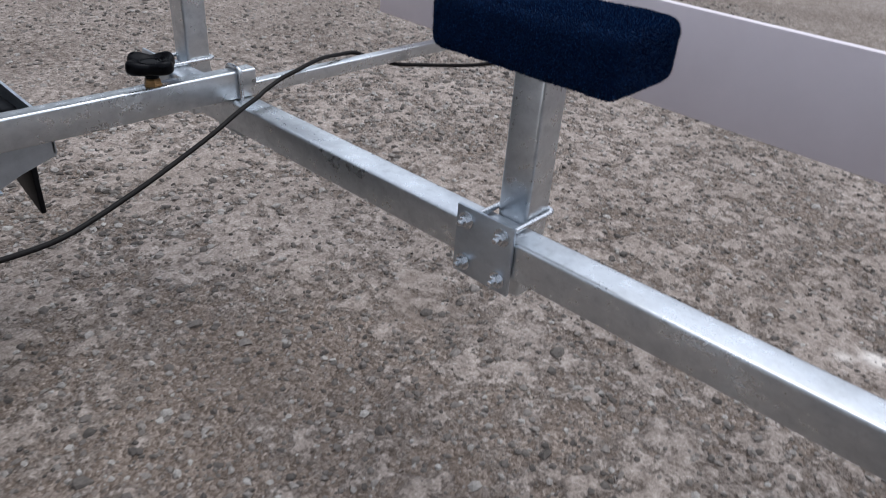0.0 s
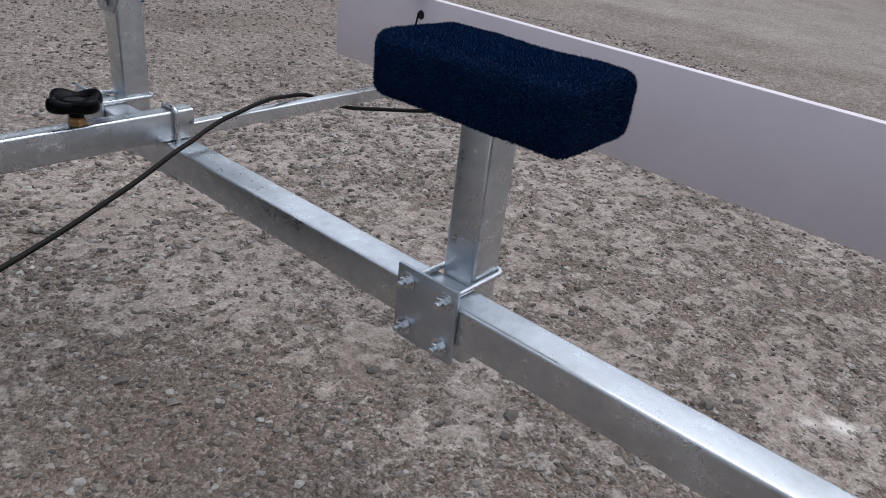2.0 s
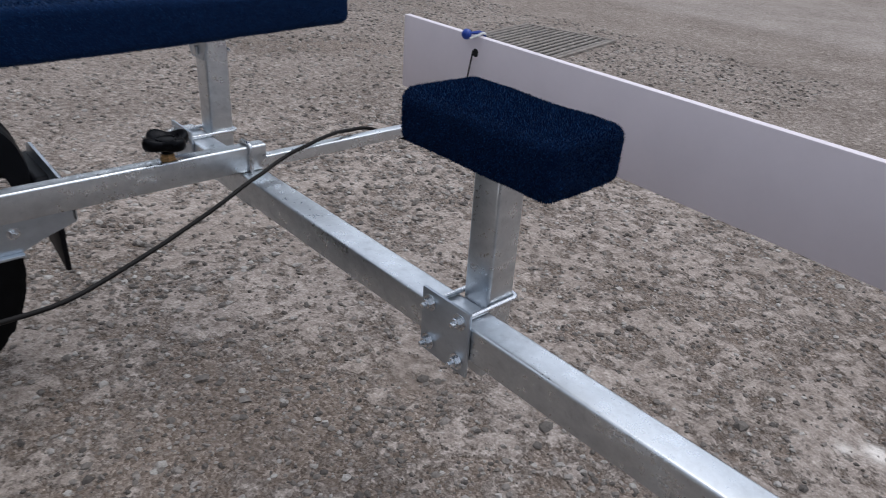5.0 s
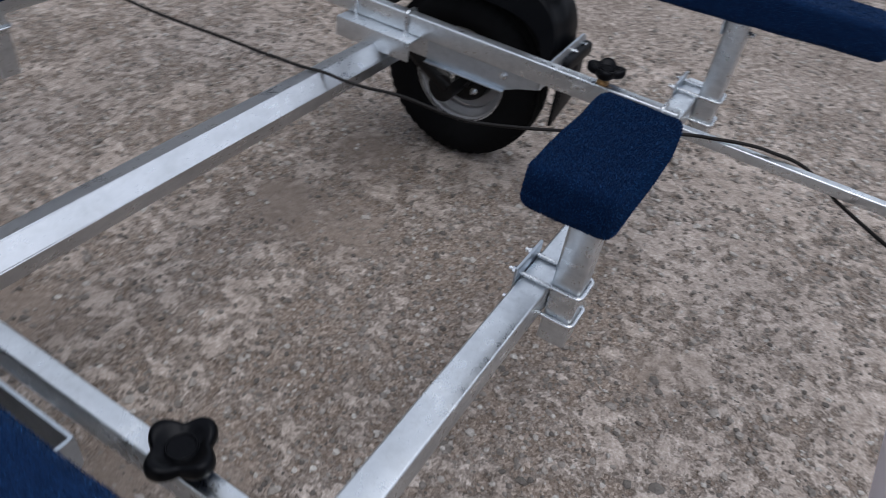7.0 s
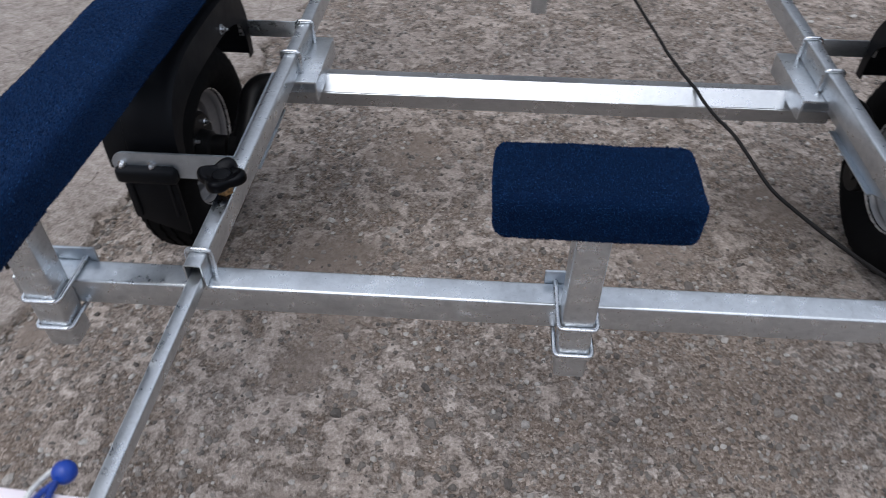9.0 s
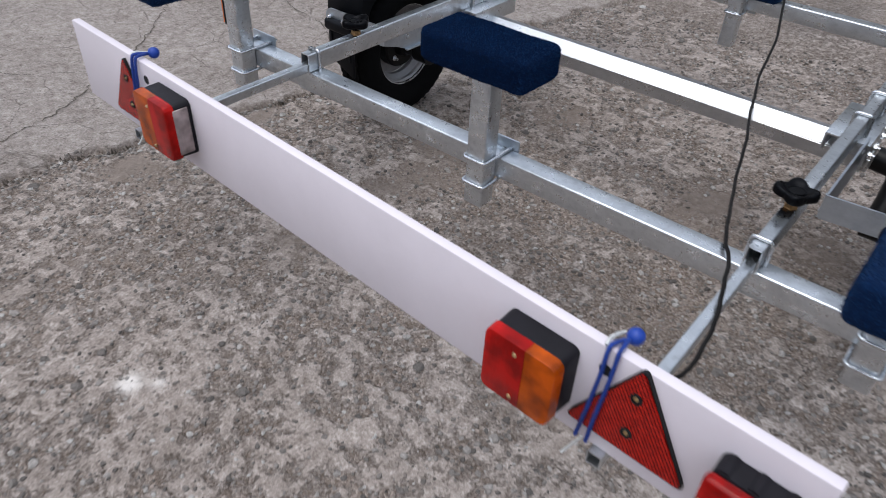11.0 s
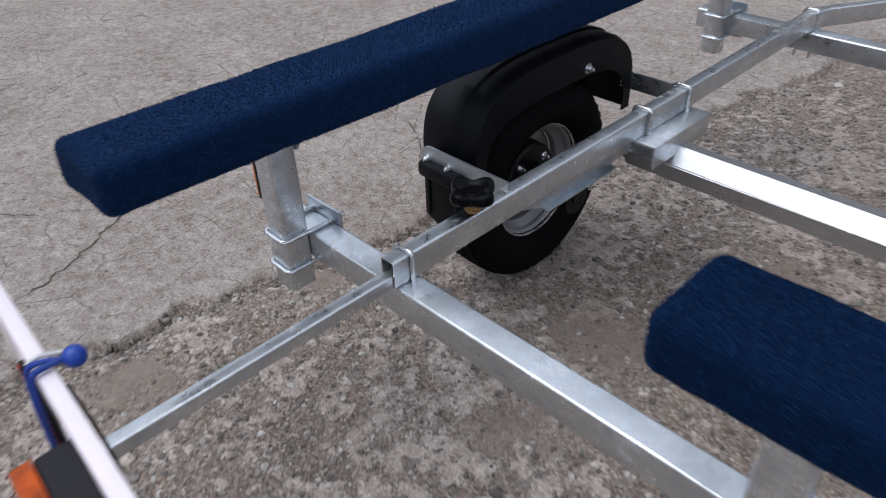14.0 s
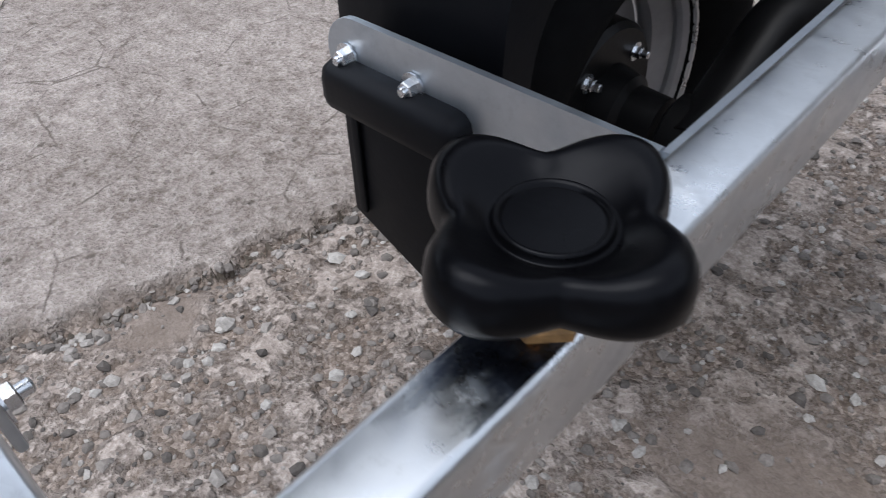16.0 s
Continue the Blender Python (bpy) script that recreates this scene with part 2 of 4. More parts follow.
# grit and soil lying in the pits: small grains, each lighter or darker
grain_c, fine_c = cells(150.0), cells(270.0)
grain_r, fine_r = grey_of(grain_c.outputs["Color"]), grey_of(fine_c.outputs["Color"])
grain_tone = math_node(n, l, "ADD", 0.5, add((grain_r[0], 0.55), (fine_r[0], 0.30), (grit.outputs[0], 0.6)))
soil_col = ramp_node(n, l, grain_tone, [(0.20, (0.128, 0.105, 0.088)), (0.46, (0.214, 0.183, 0.158)), (0.68, (0.286, 0.252, 0.223)), (0.90, (0.42, 0.383, 0.350))]).outputs[0]
soil_col = mix_node(n, l, math_node(n, l, "MULTIPLY", stone_on, 0.9), soil_col, stone_col)
mud_col = ramp_node(n, l, math_node(n, l, "ADD", 0.5, add((crumb.outputs[0], 0.7), (dust.outputs[0], 0.4))), [(0.32, (0.138, 0.117, 0.101)), (0.68, (0.232, 0.206, 0.184))]).outputs[0]
level = math_node(n, l, "ADD", crust_in, add((mid.outputs[0], 0.45), (crumb.outputs[0], 1.25), (grit.outputs[0], 0.80), (grain_r[1], 0.22)))
crusted = ramp_node(n, l, level, [(0.26, v3(0.0)), (0.64, v3(1.0))]).outputs[0]
rough_col = mix_node(n, l, crusted, soil_col, crust_col)
rough_col = mix_node(n, l, math_node(n, l, "MULTIPLY", dirt_in, 0.92), rough_col, mud_col)
tint = ramp_node(n, l, patch.outputs[0], [(0.36, (0.88, 0.86, 0.84)), (0.62, (1.12, 1.11, 1.10))]).outputs[0]
rough_col = mix_node(n, l, 1.0, rough_col, tint, "MULTIPLY")
white = math_node(n, l, "MULTIPLY", lime_in, math_node(n, l, "MULTIPLY", mid.outputs[0], 2.0), clamp=True)
rough_col = mix_node(n, l, white, rough_col, (0.72, 0.71, 0.68))
# the smoother slab: cement skin, soft lumps, stains, a few pits and set stones
slab_tone = math_node(n, l, "ADD", 0.5, add((patch.outputs[0], 0.5), (mid.outputs[0], 0.45), (crumb.outputs[0], 0.95), (grit.outputs[0], 1.0), (dust.outputs[0], 0.3)))
slab_col = ramp_node(n, l, slab_tone, [(0.20, (0.170, 0.148, 0.131)), (0.40, (0.282, 0.256, 0.234)), (0.57, (0.366, 0.338, 0.315)), (0.80, (0.500, 0.470, 0.442))]).outputs[0]
slab_col = mix_node(n, l, math_node(n, l, "MULTIPLY", stone_on, 0.6), slab_col, stone_col)
hair_c = cells(5.5, "DISTANCE_TO_EDGE")
hair = math_node(n, l, "MULTIPLY", ramp_node(n, l, hair_c.outputs["Distance"], [(0.004, v3(1.0)), (0.016, v3(0.0))]).outputs[0],
                 ramp_node(n, l, mid.outputs[0], [(0.47, v3(0.0)), (0.56, v3(0.75))]).outputs[0])
slab_col = mix_node(n, l, hair, slab_col, (0.115, 0.100, 0.088))
pit_c = cells(30.0)
pit_r = grey_of(pit_c.outputs["Color"])
pock = math_node(n, l, "MULTIPLY", ramp_node(n, l, pit_r[0], [(0.62, v3(0.0)), (0.68, v3(0.85))]).outputs[0],
                 ramp_node(n, l, math_node(n, l, "ADD", pit_c.outputs["Distance"], add((crumb.outputs[0], 0.4))), [(0.05, v3(1.0)), (0.17, v3(0.0))]).outputs[0])
slab_col = mix_node(n, l, pock, slab_col, (0.12, 0.104, 0.090))
l.new(mix_node(n, l, 1.0, mix_node(n, l, slab_in, rough_col, slab_col), (1.05, 1.0, 0.985), "MULTIPLY"), b.inputs["Base Color"])
b.inputs["Specular IOR Level"].default_value = 0.25
grain_dome = math_node(n, l, "SUBTRACT", 1.0, grain_c.outputs["Distance"])
pits = math_node(n, l, "MULTIPLY", math_node(n, l, "SUBTRACT", 1.0, crusted), add((grain_dome, 0.35), (grain_r[0], 0.25)))
lumps = math_node(n, l, "ADD", math_node(n, l, "MULTIPLY", crusted, 0.45), add((crumb.outputs[0], 0.55), (grit.outputs[0], 0.40), (dust.outputs[0], 0.10)))
lumps = math_node(n, l, "ADD", lumps, math_node(n, l, "ADD", pits, math_node(n, l, "MULTIPLY", stone_on, 0.22)))
flat_lumps = math_node(n, l, "SUBTRACT", add((mid.outputs[0], 0.8), (crumb.outputs[0], 1.25), (grit.outputs[0], 0.80), (dust.outputs[0], 0.10)), math_node(n, l, "MULTIPLY", pock, 0.35))
lumps = math_node(n, l, "MULTIPLY", lumps, math_node(n, l, "SUBTRACT", 1.0, math_node(n, l, "MULTIPLY", dirt_in, 0.72)))
lumps = mix_node(n, l, slab_in, lumps, flat_lumps)
bump_node(n, l, lumps, 1.0, 0.0105, b)

STONES, n, l, b = material("loose_stones", (0.3, 0.28, 0.26), 0.9)
geo = n.new("ShaderNodeNewGeometry")
sc = ramp_node(n, l, geo.outputs["Random Per Island"], [(0.0, (0.090, 0.080, 0.073)), (0.35, (0.165, 0.147, 0.134)), (0.75, (0.265, 0.240, 0.220)), (1.0, (0.45, 0.43, 0.405))])
sg = noise_node(n, l, 160.0, 3.0, 0.7)
l.new(mix_node(n, l, 0.6, sc.outputs[0], ramp_node(n, l, sg.outputs[0], [(0.3, v3(0.5)), (0.7, v3(1.3))]).outputs[0], "MULTIPLY"), b.inputs["Base Color"])
SOIL = plain("dark_soil", (0.085, 0.07, 0.055), 0.95, vary=0.5, scale=60, bump=0.5)


# ---- mesh helpers ----
def part(name, bm, mat, parent=None, label="", smooth=True, angle=35):
    bmesh.ops.recalc_face_normals(bm, faces=bm.faces)
    me = bpy.data.meshes.new(name)
    bm.to_mesh(me)
    bm.free()
    me.materials.append(mat)
    if smooth:
        for f in me.polygons:
            f.use_smooth = True
        me.set_sharp_from_angle(angle=radians(angle))
    ob = new(name, me)
    if parent:
        ob.parent = parent
    if label:
        tagged(ob, label)
    return ob


def thing(name, label, category, at=(0, 0, 0), group="", kind=""):
    ob = new(name)
    ob.location = at
    return tagged(ob, label, category, group, kind)


def box(bm, x0, x1, y0, y1, z0, z1, bevel=0.002, seg=2):
    r = bmesh.ops.create_cube(bm, size=1.0)
    vs = r["verts"]
    for v in vs:
        v.co = Vector((x0 + (v.co.x + 0.5) * (x1 - x0), y0 + (v.co.y + 0.5) * (y1 - y0), z0 + (v.co.z + 0.5) * (z1 - z0)))
    if bevel:
        es = list({e for v in vs for e in v.link_edges})
        bmesh.ops.bevel(bm, geom=es, offset=bevel, segments=seg, profile=0.5, affect="EDGES")
    return bm


def boxes(*rows, bevel=0.002, seg=2):
    bm = bmesh.new()
    for r in rows:
        box(bm, *r, bevel=bevel, seg=seg)
    return bm


def rounded(w, h, r, seg=4):
    pts = []
    for cx, cy, a0 in ((w / 2 - r, h / 2 - r, 0), (-w / 2 + r, h / 2 - r, 90), (-w / 2 + r, -h / 2 + r, 180), (w / 2 - r, -h / 2 + r, 270)):
        for k in range(seg + 1):
            a = radians(a0 + 90 * k / seg)
            pts.append((cx + r * math.cos(a), cy + r * math.sin(a)))
    return pts


def circle(r, k=10):
    return [(r * math.cos(2 * math.pi * i / k), r * math.sin(2 * math.pi * i / k)) for i in range(k)]


def sweep(bm, profile, path, cap=True, up=(0, 0, 1), closed=False):
    """Carries a closed outline along a path, its first axis sideways and its second near up."""
    path = [Vector(p) for p in path]
    rings = []
    last = None
    for i, p in enumerate(path):
        if closed:
            t = path[(i + 1) % len(path)] - path[i - 1]
        else:
            t = path[min(i + 1, len(path) - 1)] - path[max(i - 1, 0)]
        t.normalize()
        if last is None:
            u = Vector(up)
            if abs(t.dot(u)) > 0.95:
                u = Vector((1, 0, 0))
        else:
            u = last
        u = (u - t * u.dot(t)).normalized()
        last = u
        s = t.cross(u)
        rings.append([bm.verts.new(p + s * a + u * c) for a, c in profile])
    k = len(profile)
    pairs = list(zip(rings, rings[1:])) + ([(rings[-1], rings[0])] if closed else [])
    for r0, r1 in pairs:
        for i in range(k):
            bm.faces.new((r0[i], r0[(i + 1) % k], r1[(i + 1) % k], r1[i]))
    if cap and not closed:
        bm.faces.new(rings[0])
        bm.faces.new(rings[-1])
    return rings


def hollow(bm, w, h, wall, r, path, up=(0, 0, 1)):
    """A square tube with rounded edges and open ends."""
    a = sweep(bm, rounded(w, h, r), path, False, up)
    c = sweep(bm, rounded(w - 2 * wall, h - 2 * wall, max(r - wall, 0.001)), path, False, up)
    for k in (0, -1):
        q = len(a[k])
        for i in range(q):
            bm.faces.new((a[k][i], a[k][(i + 1) % q], c[k][(i + 1) % q], c[k][i]))


def arc_path(points, radius, seg=5):
    """Rounds the corners of a line of points."""
    pts = [Vector(p) for p in points]
    out = [pts[0]]
    for a, c, d in zip(pts, pts[1:], pts[2:]):
        u, v = (a - c).normalized(), (d - c).normalized()
        rr = min(radius, 0.49 * (a - c).length, 0.49 * (d - c).length)
        p0, p1 = c + u * rr, c + v * rr
        for k in range(seg + 1):
            t = k / seg
            out.append(p0 * (1 - t) ** 2 + c * 2 * t * (1 - t) + p1 * t ** 2)
    out.append(pts[-1])
    return out


def smooth_path(points, seg=8):
    p = [Vector(q) for q in points]
    p = [p[0] * 2 - p[1]] + p + [p[-1] * 2 - p[-2]]
    out = []
    for i in range(1, len(p) - 2):
        for k in range(seg):
            t = k / seg
            out.append(0.5 * (2 * p[i] + (p[i + 1] - p[i - 1]) * t + (2 * p[i - 1] - 5 * p[i] + 4 * p[i + 1] - p[i + 2]) * t * t
                              + (3 * p[i] - p[i - 1] - 3 * p[i + 1] + p[i + 2]) * t ** 3))
    return out + [p[-2]]


def lathe(bm, profile, centre, axis, k=40, closed=False):
    """Turns (distance along the axis, radius) rows about the axis."""
    c, a = Vector(centre), Vector(axis).normalized()
    u = a.orthogonal().normalized()
    w = a.cross(u)
    rings = []
    for d, r in profile:
        rings.append([bm.verts.new(c + a * d + (u * math.cos(2 * math.pi * i / k) + w * math.sin(2 * math.pi * i / k)) * max(r, 1e-5)) for i in range(k)])
    rows = list(zip(rings, rings[1:])) + ([(rings[-1], rings[0])] if closed else [])
    for r0, r1 in rows:
        for i in range(k):
            bm.faces.new((r0[i], r0[(i + 1) % k], r1[(i + 1) % k], r1[i]))
    return rings


def nut_mesh(centre, axis, size=0.0078, stud=0.0042, out=0.015):
    """A washer, a hexagon nut and the end of its bolt."""
    bm = bmesh.new()
    lathe(bm, [(0, 0), (0, size * 1.55), (0.0016, size * 1.55), (0.0016, 0)], centre, axis, 20)
    lathe(bm, [(0.0016, 0), (0.0016, size), (0.0075, size), (0.0084, size * 0.86), (0.0084, 0)], centre, axis, 6)
    lathe(bm, [(0.0084, stud), (out, stud), (out + 0.001, stud * 0.8), (out + 0.001, 0)], centre, axis, 12)
    return bm


# ---- ground ----
@functools.lru_cache(None)
def noise_table(seed):
    return np.random.RandomState(seed).uniform(-1, 1, (509, 509))


def hills(x, y, scale, seed):
    """Smooth value noise on arrays, about -1 to 1."""
    table = noise_table(seed)
    u, v = x * scale, y * scale
    i, j = np.floor(u).astype(int), np.floor(v).astype(int)
    f, g = u - i, v - j
    f, g = f * f * (3 - 2 * f), g * g * (3 - 2 * g)
    t = lambda a, c: table[a % 509, c % 509]
    return (t(i, j) * (1 - f) + t(i + 1, j) * f) * (1 - g) + (t(i, j + 1) * (1 - f) + t(i + 1, j + 1) * f) * g


def slab_side(x, y):
    """Positive on the smoother slab."""
    return 0.2 * y - 1.285 - x + 0.05 * hills(x, y, 6.0, 3) + 0.03 * hills(x, y, 17.0, 4) + 0.012 * hills(x, y, 50.0, 14)


def mud_amount(x, y):
    """Smooth mud in a few shallow hollows: 0 to 1."""
    d = 0.0
    for cx, cy, r, k in ((-0.54, 0.19, 0.09, 0.8), (-0.54, 0.53, 0.14, 1.0), (-0.43, 0.34, 0.09, 0.8), (-0.36, 1.00, 0.13, 0.9), (0.42, 0.15, 0.09, 0.25), (0.32, 0.62, 0.15, 0.5), (0.30, 0.86, 0.11, 0.9),
                         (0.66, 0.84, 0.12, 0.9), (-0.11, 0.20, 0.08, 0.6), (0.42, -0.22, 0.14, 0.7), (-0.52, -0.17, 0.10, 0.9), (-1.20, -0.25, 0.11, 0.8), (-1.18, 0.25, 0.10, 0.8), (-0.9, -0.9, 0.2, 0.6)):
        d = d + k * np.exp(-((x - cx) ** 2 + (y - cy) ** 2) / r ** 2)
    return np.clip(1.5 * (d - 0.26 + 0.30 * hills(x, y, 9.0, 15) + 0.26 * hills(x, y, 28.0, 16)), 0, 1)


def crust_amount(x, y):
    """1 where the pale concrete skin still stands, 0 down in the worn pits."""
    h = 0.26 * hills(x, y, 2.3, 11) + 0.30 * hills(x, y, 8.0, 12) + 0.50 * hills(x, y, 21.0, 13) + 0.65 * hills(x, y, 44.0, 17)
    for cx, cy, r, k in ((0.38, 0.12, 0.26, 0.85), (1.05, -0.12, 0.24, -0.35), (1.35, -0.04, 0.25, -0.3), (1.02, 0.38, 0.18, -0.3), (0.45, 0.22, 0.10, 0.3), (-1.06, -0.09, 0.09, 0.4), (-1.08, 0.20, 0.09, 0.4), (-0.60, 1.02, 0.10, 0.4), (-0.28, 0.08, 0.14, 0.5), (-0.30, -0.95, 0.50, -0.28), (0.85, -0.95, 0.2, 0.3)):
        h = h - k * np.exp(-((x - cx) ** 2 + (y - cy) ** 2) / r ** 2)
    e = slab_side(x, y)
    h = h - 0.55 * np.exp(-((e + 0.010) / 0.010) ** 2) * (0.5 + 0.8 * hills(x, y, 5.0, 19))
    return np.clip(0.56 + 0.62 * h - 0.35 * mud_amount(x, y), 0, 1)


def ground_height(x, y):
    c = crust_amount(x, y)
    rough = 0.0075 * (c * c * (3 - 2 * c) - 0.6) + 0.0035 * hills(x, y, 6.0, 5) + 0.0012 * hills(x, y, 50.0, 7)
    s = np.clip(slab_side(x, y) * 110, 0, 1)
    fine = 0.0012 * hills(x, y, 40.0, 8) + 0.003 * hills(x, y, 5.0, 9)
    z = (rough - 0.007 * np.exp(-((slab_side(x, y) + 0.012) / 0.012) ** 2)) * (1 - s) + (0.014 + fine) * s
    near = np.clip((6.0 - np.hypot(x, y)) / 2.0, 0, 1)
    return z * near - 0.002


def axis_steps(lo, hi, step, reach):
    out = list(np.arange(lo, hi + 1e-6, step))
    d, a, c = step, lo, hi
    left, right = [], []
    while a > -reach:
        d *= 1.12
        a, c = a - d, c + d
        left.append(a)
        right.append(c)
    return np.array(left[::-1] + out + right)


def build_ground():
    xs, ys = axis_steps(-2.1, 1.7, 0.0068, 400), axis_steps(-1.6, 2.0, 0.0068, 400)
    gx, gy = np.meshgrid(xs, ys)
    gz = ground_height(gx, gy)
    w, h = len(xs), len(ys)
    verts = np.stack([gx.ravel(), gy.ravel(), gz.ravel()], 1)
    a = (np.arange(h - 1)[:, None] * w + np.arange(w - 1)[None]).ravel()
    faces = np.stack([a, a + 1, a + w + 1, a + w], 1)
    me = bpy.data.meshes.new("ground")
    me.from_pydata(verts.tolist(), [], faces.tolist())
    me.materials.append(GROUND)
    near = np.clip((1.30 - np.maximum(np.abs(gx + 0.2) / 1.9, np.abs(gy - 0.2) / 1.8)) / 0.28, 0.0, 1.0)
    crust_map = crust_amount(gx, gy) * near + 0.55 * (1 - near)
    along, across = (gx - 3.10) * 0.495 + (gy + 1.78) * 0.869, (gx - 3.10) * 0.869 - (gy + 1.78) * 0.495
    crust_map = crust_map - 0.42 * np.exp(-(along / 0.62) ** 2 - (across / 0.17) ** 2)
    mud_map = mud_amount(gx, gy) * near
    slab_map = np.maximum(np.clip(slab_side(gx, gy) * 110, 0, 1), np.clip((-4.75 - gy - 0.12 * gx) * 20, 0, 1))
    spot = 1.5 * np.exp(-((gx + 0.395) ** 2 + (gy + 0.765) ** 2) / 0.024 ** 2) + 0.8 * np.exp(-((gx + 0.345) ** 2 + (gy + 0.72) ** 2) / 0.016 ** 2)
    for key, values in (("crust", crust_map), ("dirt", mud_map), ("slab", slab_map), ("lime", spot)):
        me.attributes.new(key, "FLOAT", "POINT").data.foreach_set("value", np.clip(values, 0, 1).astype(np.float32).ravel())
    for f in me.polygons:
        f.use_smooth = True
    tagged(new("ground", me), "weathered grey gravelly concrete yard with a smoother slab", "ground", kind="structure")


def build_stones(count, lo, hi, seed, name, label, region, lean=2.6, joint=False):
    """Loose chips, each an uneven little solid."""
    r = np.random.RandomState(seed)
    g = (1 + 5 ** 0.5) / 2
    base = np.array([(-1, g, 0), (1, g, 0), (-1, -g, 0), (1, -g, 0), (0, -1, g), (0, 1, g), (0, -1, -g), (0, 1, -g), (g, 0, -1), (g, 0, 1), (-g, 0, -1), (-g, 0, 1)]) / 1.9
    tri = np.array([(0, 11, 5), (0, 5, 1), (0, 1, 7), (0, 7, 10), (0, 10, 11), (1, 5, 9), (5, 11, 4), (11, 10, 2), (10, 7, 6), (7, 1, 8),
                    (3, 9, 4), (3, 4, 2), (3, 2, 6), (3, 6, 8), (3, 8, 9), (4, 9, 5), (2, 4, 11), (6, 2, 10), (8, 6, 7), (9, 8, 1)])
    x0, x1, y0, y1 = region
    px, py = r.uniform(x0, x1, count * 2), r.uniform(y0, y1, count * 2)
    keep = (slab_side(px, py) < -0.01) & (1.12 - crust_amount(px, py) - 0.75 * mud_amount(px, py) > r.uniform(0.0, 1.0, count * 2))
    px, py = px[keep][:count], py[keep][:count]
    if joint:
        py = r.uniform(y0, y1, count)
        px = 0.2 * py - 1.285 + 0.05 * hills(0.2 * py - 1.285, py, 6.0, 3) + 0.03 * hills(0.2 * py - 1.285, py, 17.0, 4) + 0.004 + r.exponential(0.016, count)
    k = len(px)
    size = lo + (hi - lo) * r.uniform(0, 1, k) ** lean
    v = base[None] * r.uniform(0.65, 1.25, (k, 12, 1)) * (size[:, None, None] * np.stack([r.uniform(0.7, 1.3, k), r.uniform(0.7, 1.3, k), r.uniform(0.45, 0.8, k)], 1)[:, None])
    t = r.uniform(0, 6.28, k)
    c, s = np.cos(t)[:, None], np.sin(t)[:, None]
    vx, vy = v[..., 0] * c - v[..., 1] * s + px[:, None], v[..., 0] * s + v[..., 1] * c + py[:, None]
    vz = v[..., 2] + (ground_height(px, py) + size * 0.12)[:, None]
    verts = np.stack([vx.ravel(), vy.ravel(), vz.ravel()], 1)
    faces = (tri[None] + 12 * np.arange(k)[:, None, None]).reshape(-1, 3)
    me = bpy.data.meshes.new(name)
    me.from_pydata(verts.tolist(), [], faces.tolist())
    me.materials.append(STONES)
    tagged(new(name, me), label, "stones", kind="stuff")


build_ground()
NEAR = (-1.6, 1.9, -2.0, 2.3)
build_stones(30000, 0.0022, 0.0085, 21, "gravel", "loose grey and brown stone chips on the ground", NEAR, 2.3)
build_stones(1100, 0.006, 0.0140, 22, "pebbles", "scattered larger pebbles on the concrete", NEAR)
build_stones(15000, 0.0035, 0.0120, 23, "far_gravel", "loose stone chips scattered over the far concrete", (0.9, 4.3, -3.9, 0.6), 2.0)
build_stones(1000, 0.003, 0.0085, 24, "joint_rubble", "broken concrete crumbs along the slab edge", (-1.6, 0.0, -1.3, 2.2), 2.4, True)


def crack(points, width, seed):
    r = random.Random(seed)
    path = smooth_path([(x, y, 0) for x, y in points], 14)
    bm = bmesh.new()
    rows = []
    for i, p in enumerate(path):
        d = (path[min(i + 1, len(path) - 1)] - path[max(i - 1, 0)]).normalized()
        s = Vector((-d.y, d.x, 0))
        q = p + s * r.uniform(-0.010, 0.010)
        w = width * r.uniform(0.15, 1.0)
        row = []
        for e in (-w, w):
            c = q + s * e
            z = float(ground_height(np.array([c.x]), np.array([c.y]))[0])
            row.append(bm.verts.new((c.x, c.y, z + 0.0025)))
        rows.append(row)
    for a, c in zip(rows, rows[1:]):
        bm.faces.new((a[0], a[1], c[1], c[0]))
    tagged(part("ground_crack", bm, SOIL), "thin dark crack in the concrete slab", "crack", kind="structure")


crack([(-2.45, 0.75), (-2.2, 0.5), (-1.94, 0.19), (-1.8, -0.05), (-1.69, -0.23), (-1.61, -0.5), (-1.56, -0.75)], 0.004, 1)
crack([(-2.6, -0.2), (-2.3, -0.28), (-2.05, -0.2), (-1.86, 0.06)], 0.002, 2)
crack([(-1.34, 0.75), (-1.6, 0.95), (-1.9, 1.02), (-2.3, 1.2)], 0.0025, 3)

for k in range(5):
    y0 = -0.95 + 0.55 * k
    crack([(0.2 * y - 1.285 + 0.014 + 0.05 * float(hills(np.array([0.2 * y - 1.285]), np.array([y]), 6.0, 3)[0]) + 0.03 * float(hills(np.array([0.2 * y - 1.285]), np.array([y]), 17.0, 4)[0]), y) for y in (y0 + 0.05 * q for q in range(10))], 0.004, 10 + k)

# ---- unseen plain walls, added to close the yard and darken its horizon light ----
SHADE_WALL = plain("grey_shade_wall", (0.15, 0.145, 0.14), 0.9, vary=0.2, scale=2.0, bump=0.3)
for nm, row in (("shade_wall_north", (-13, 13, 12, 12.3, -0.05, 7.5)), ("shade_wall_south", (-13, 13, -12.3, -12, -0.05, 4.2)), ("shade_wall_east", (13, 13.3, -12, 12, -0.05, 4.2)), ("shade_wall_west", (-13.3, -13, -12, 12, -0.05, 4.2))):
    tagged(part(nm, boxes(row, bevel=0.01), SHADE_WALL), "plain grey unseen wall added to block light from the horizon", "wall", kind="structure")

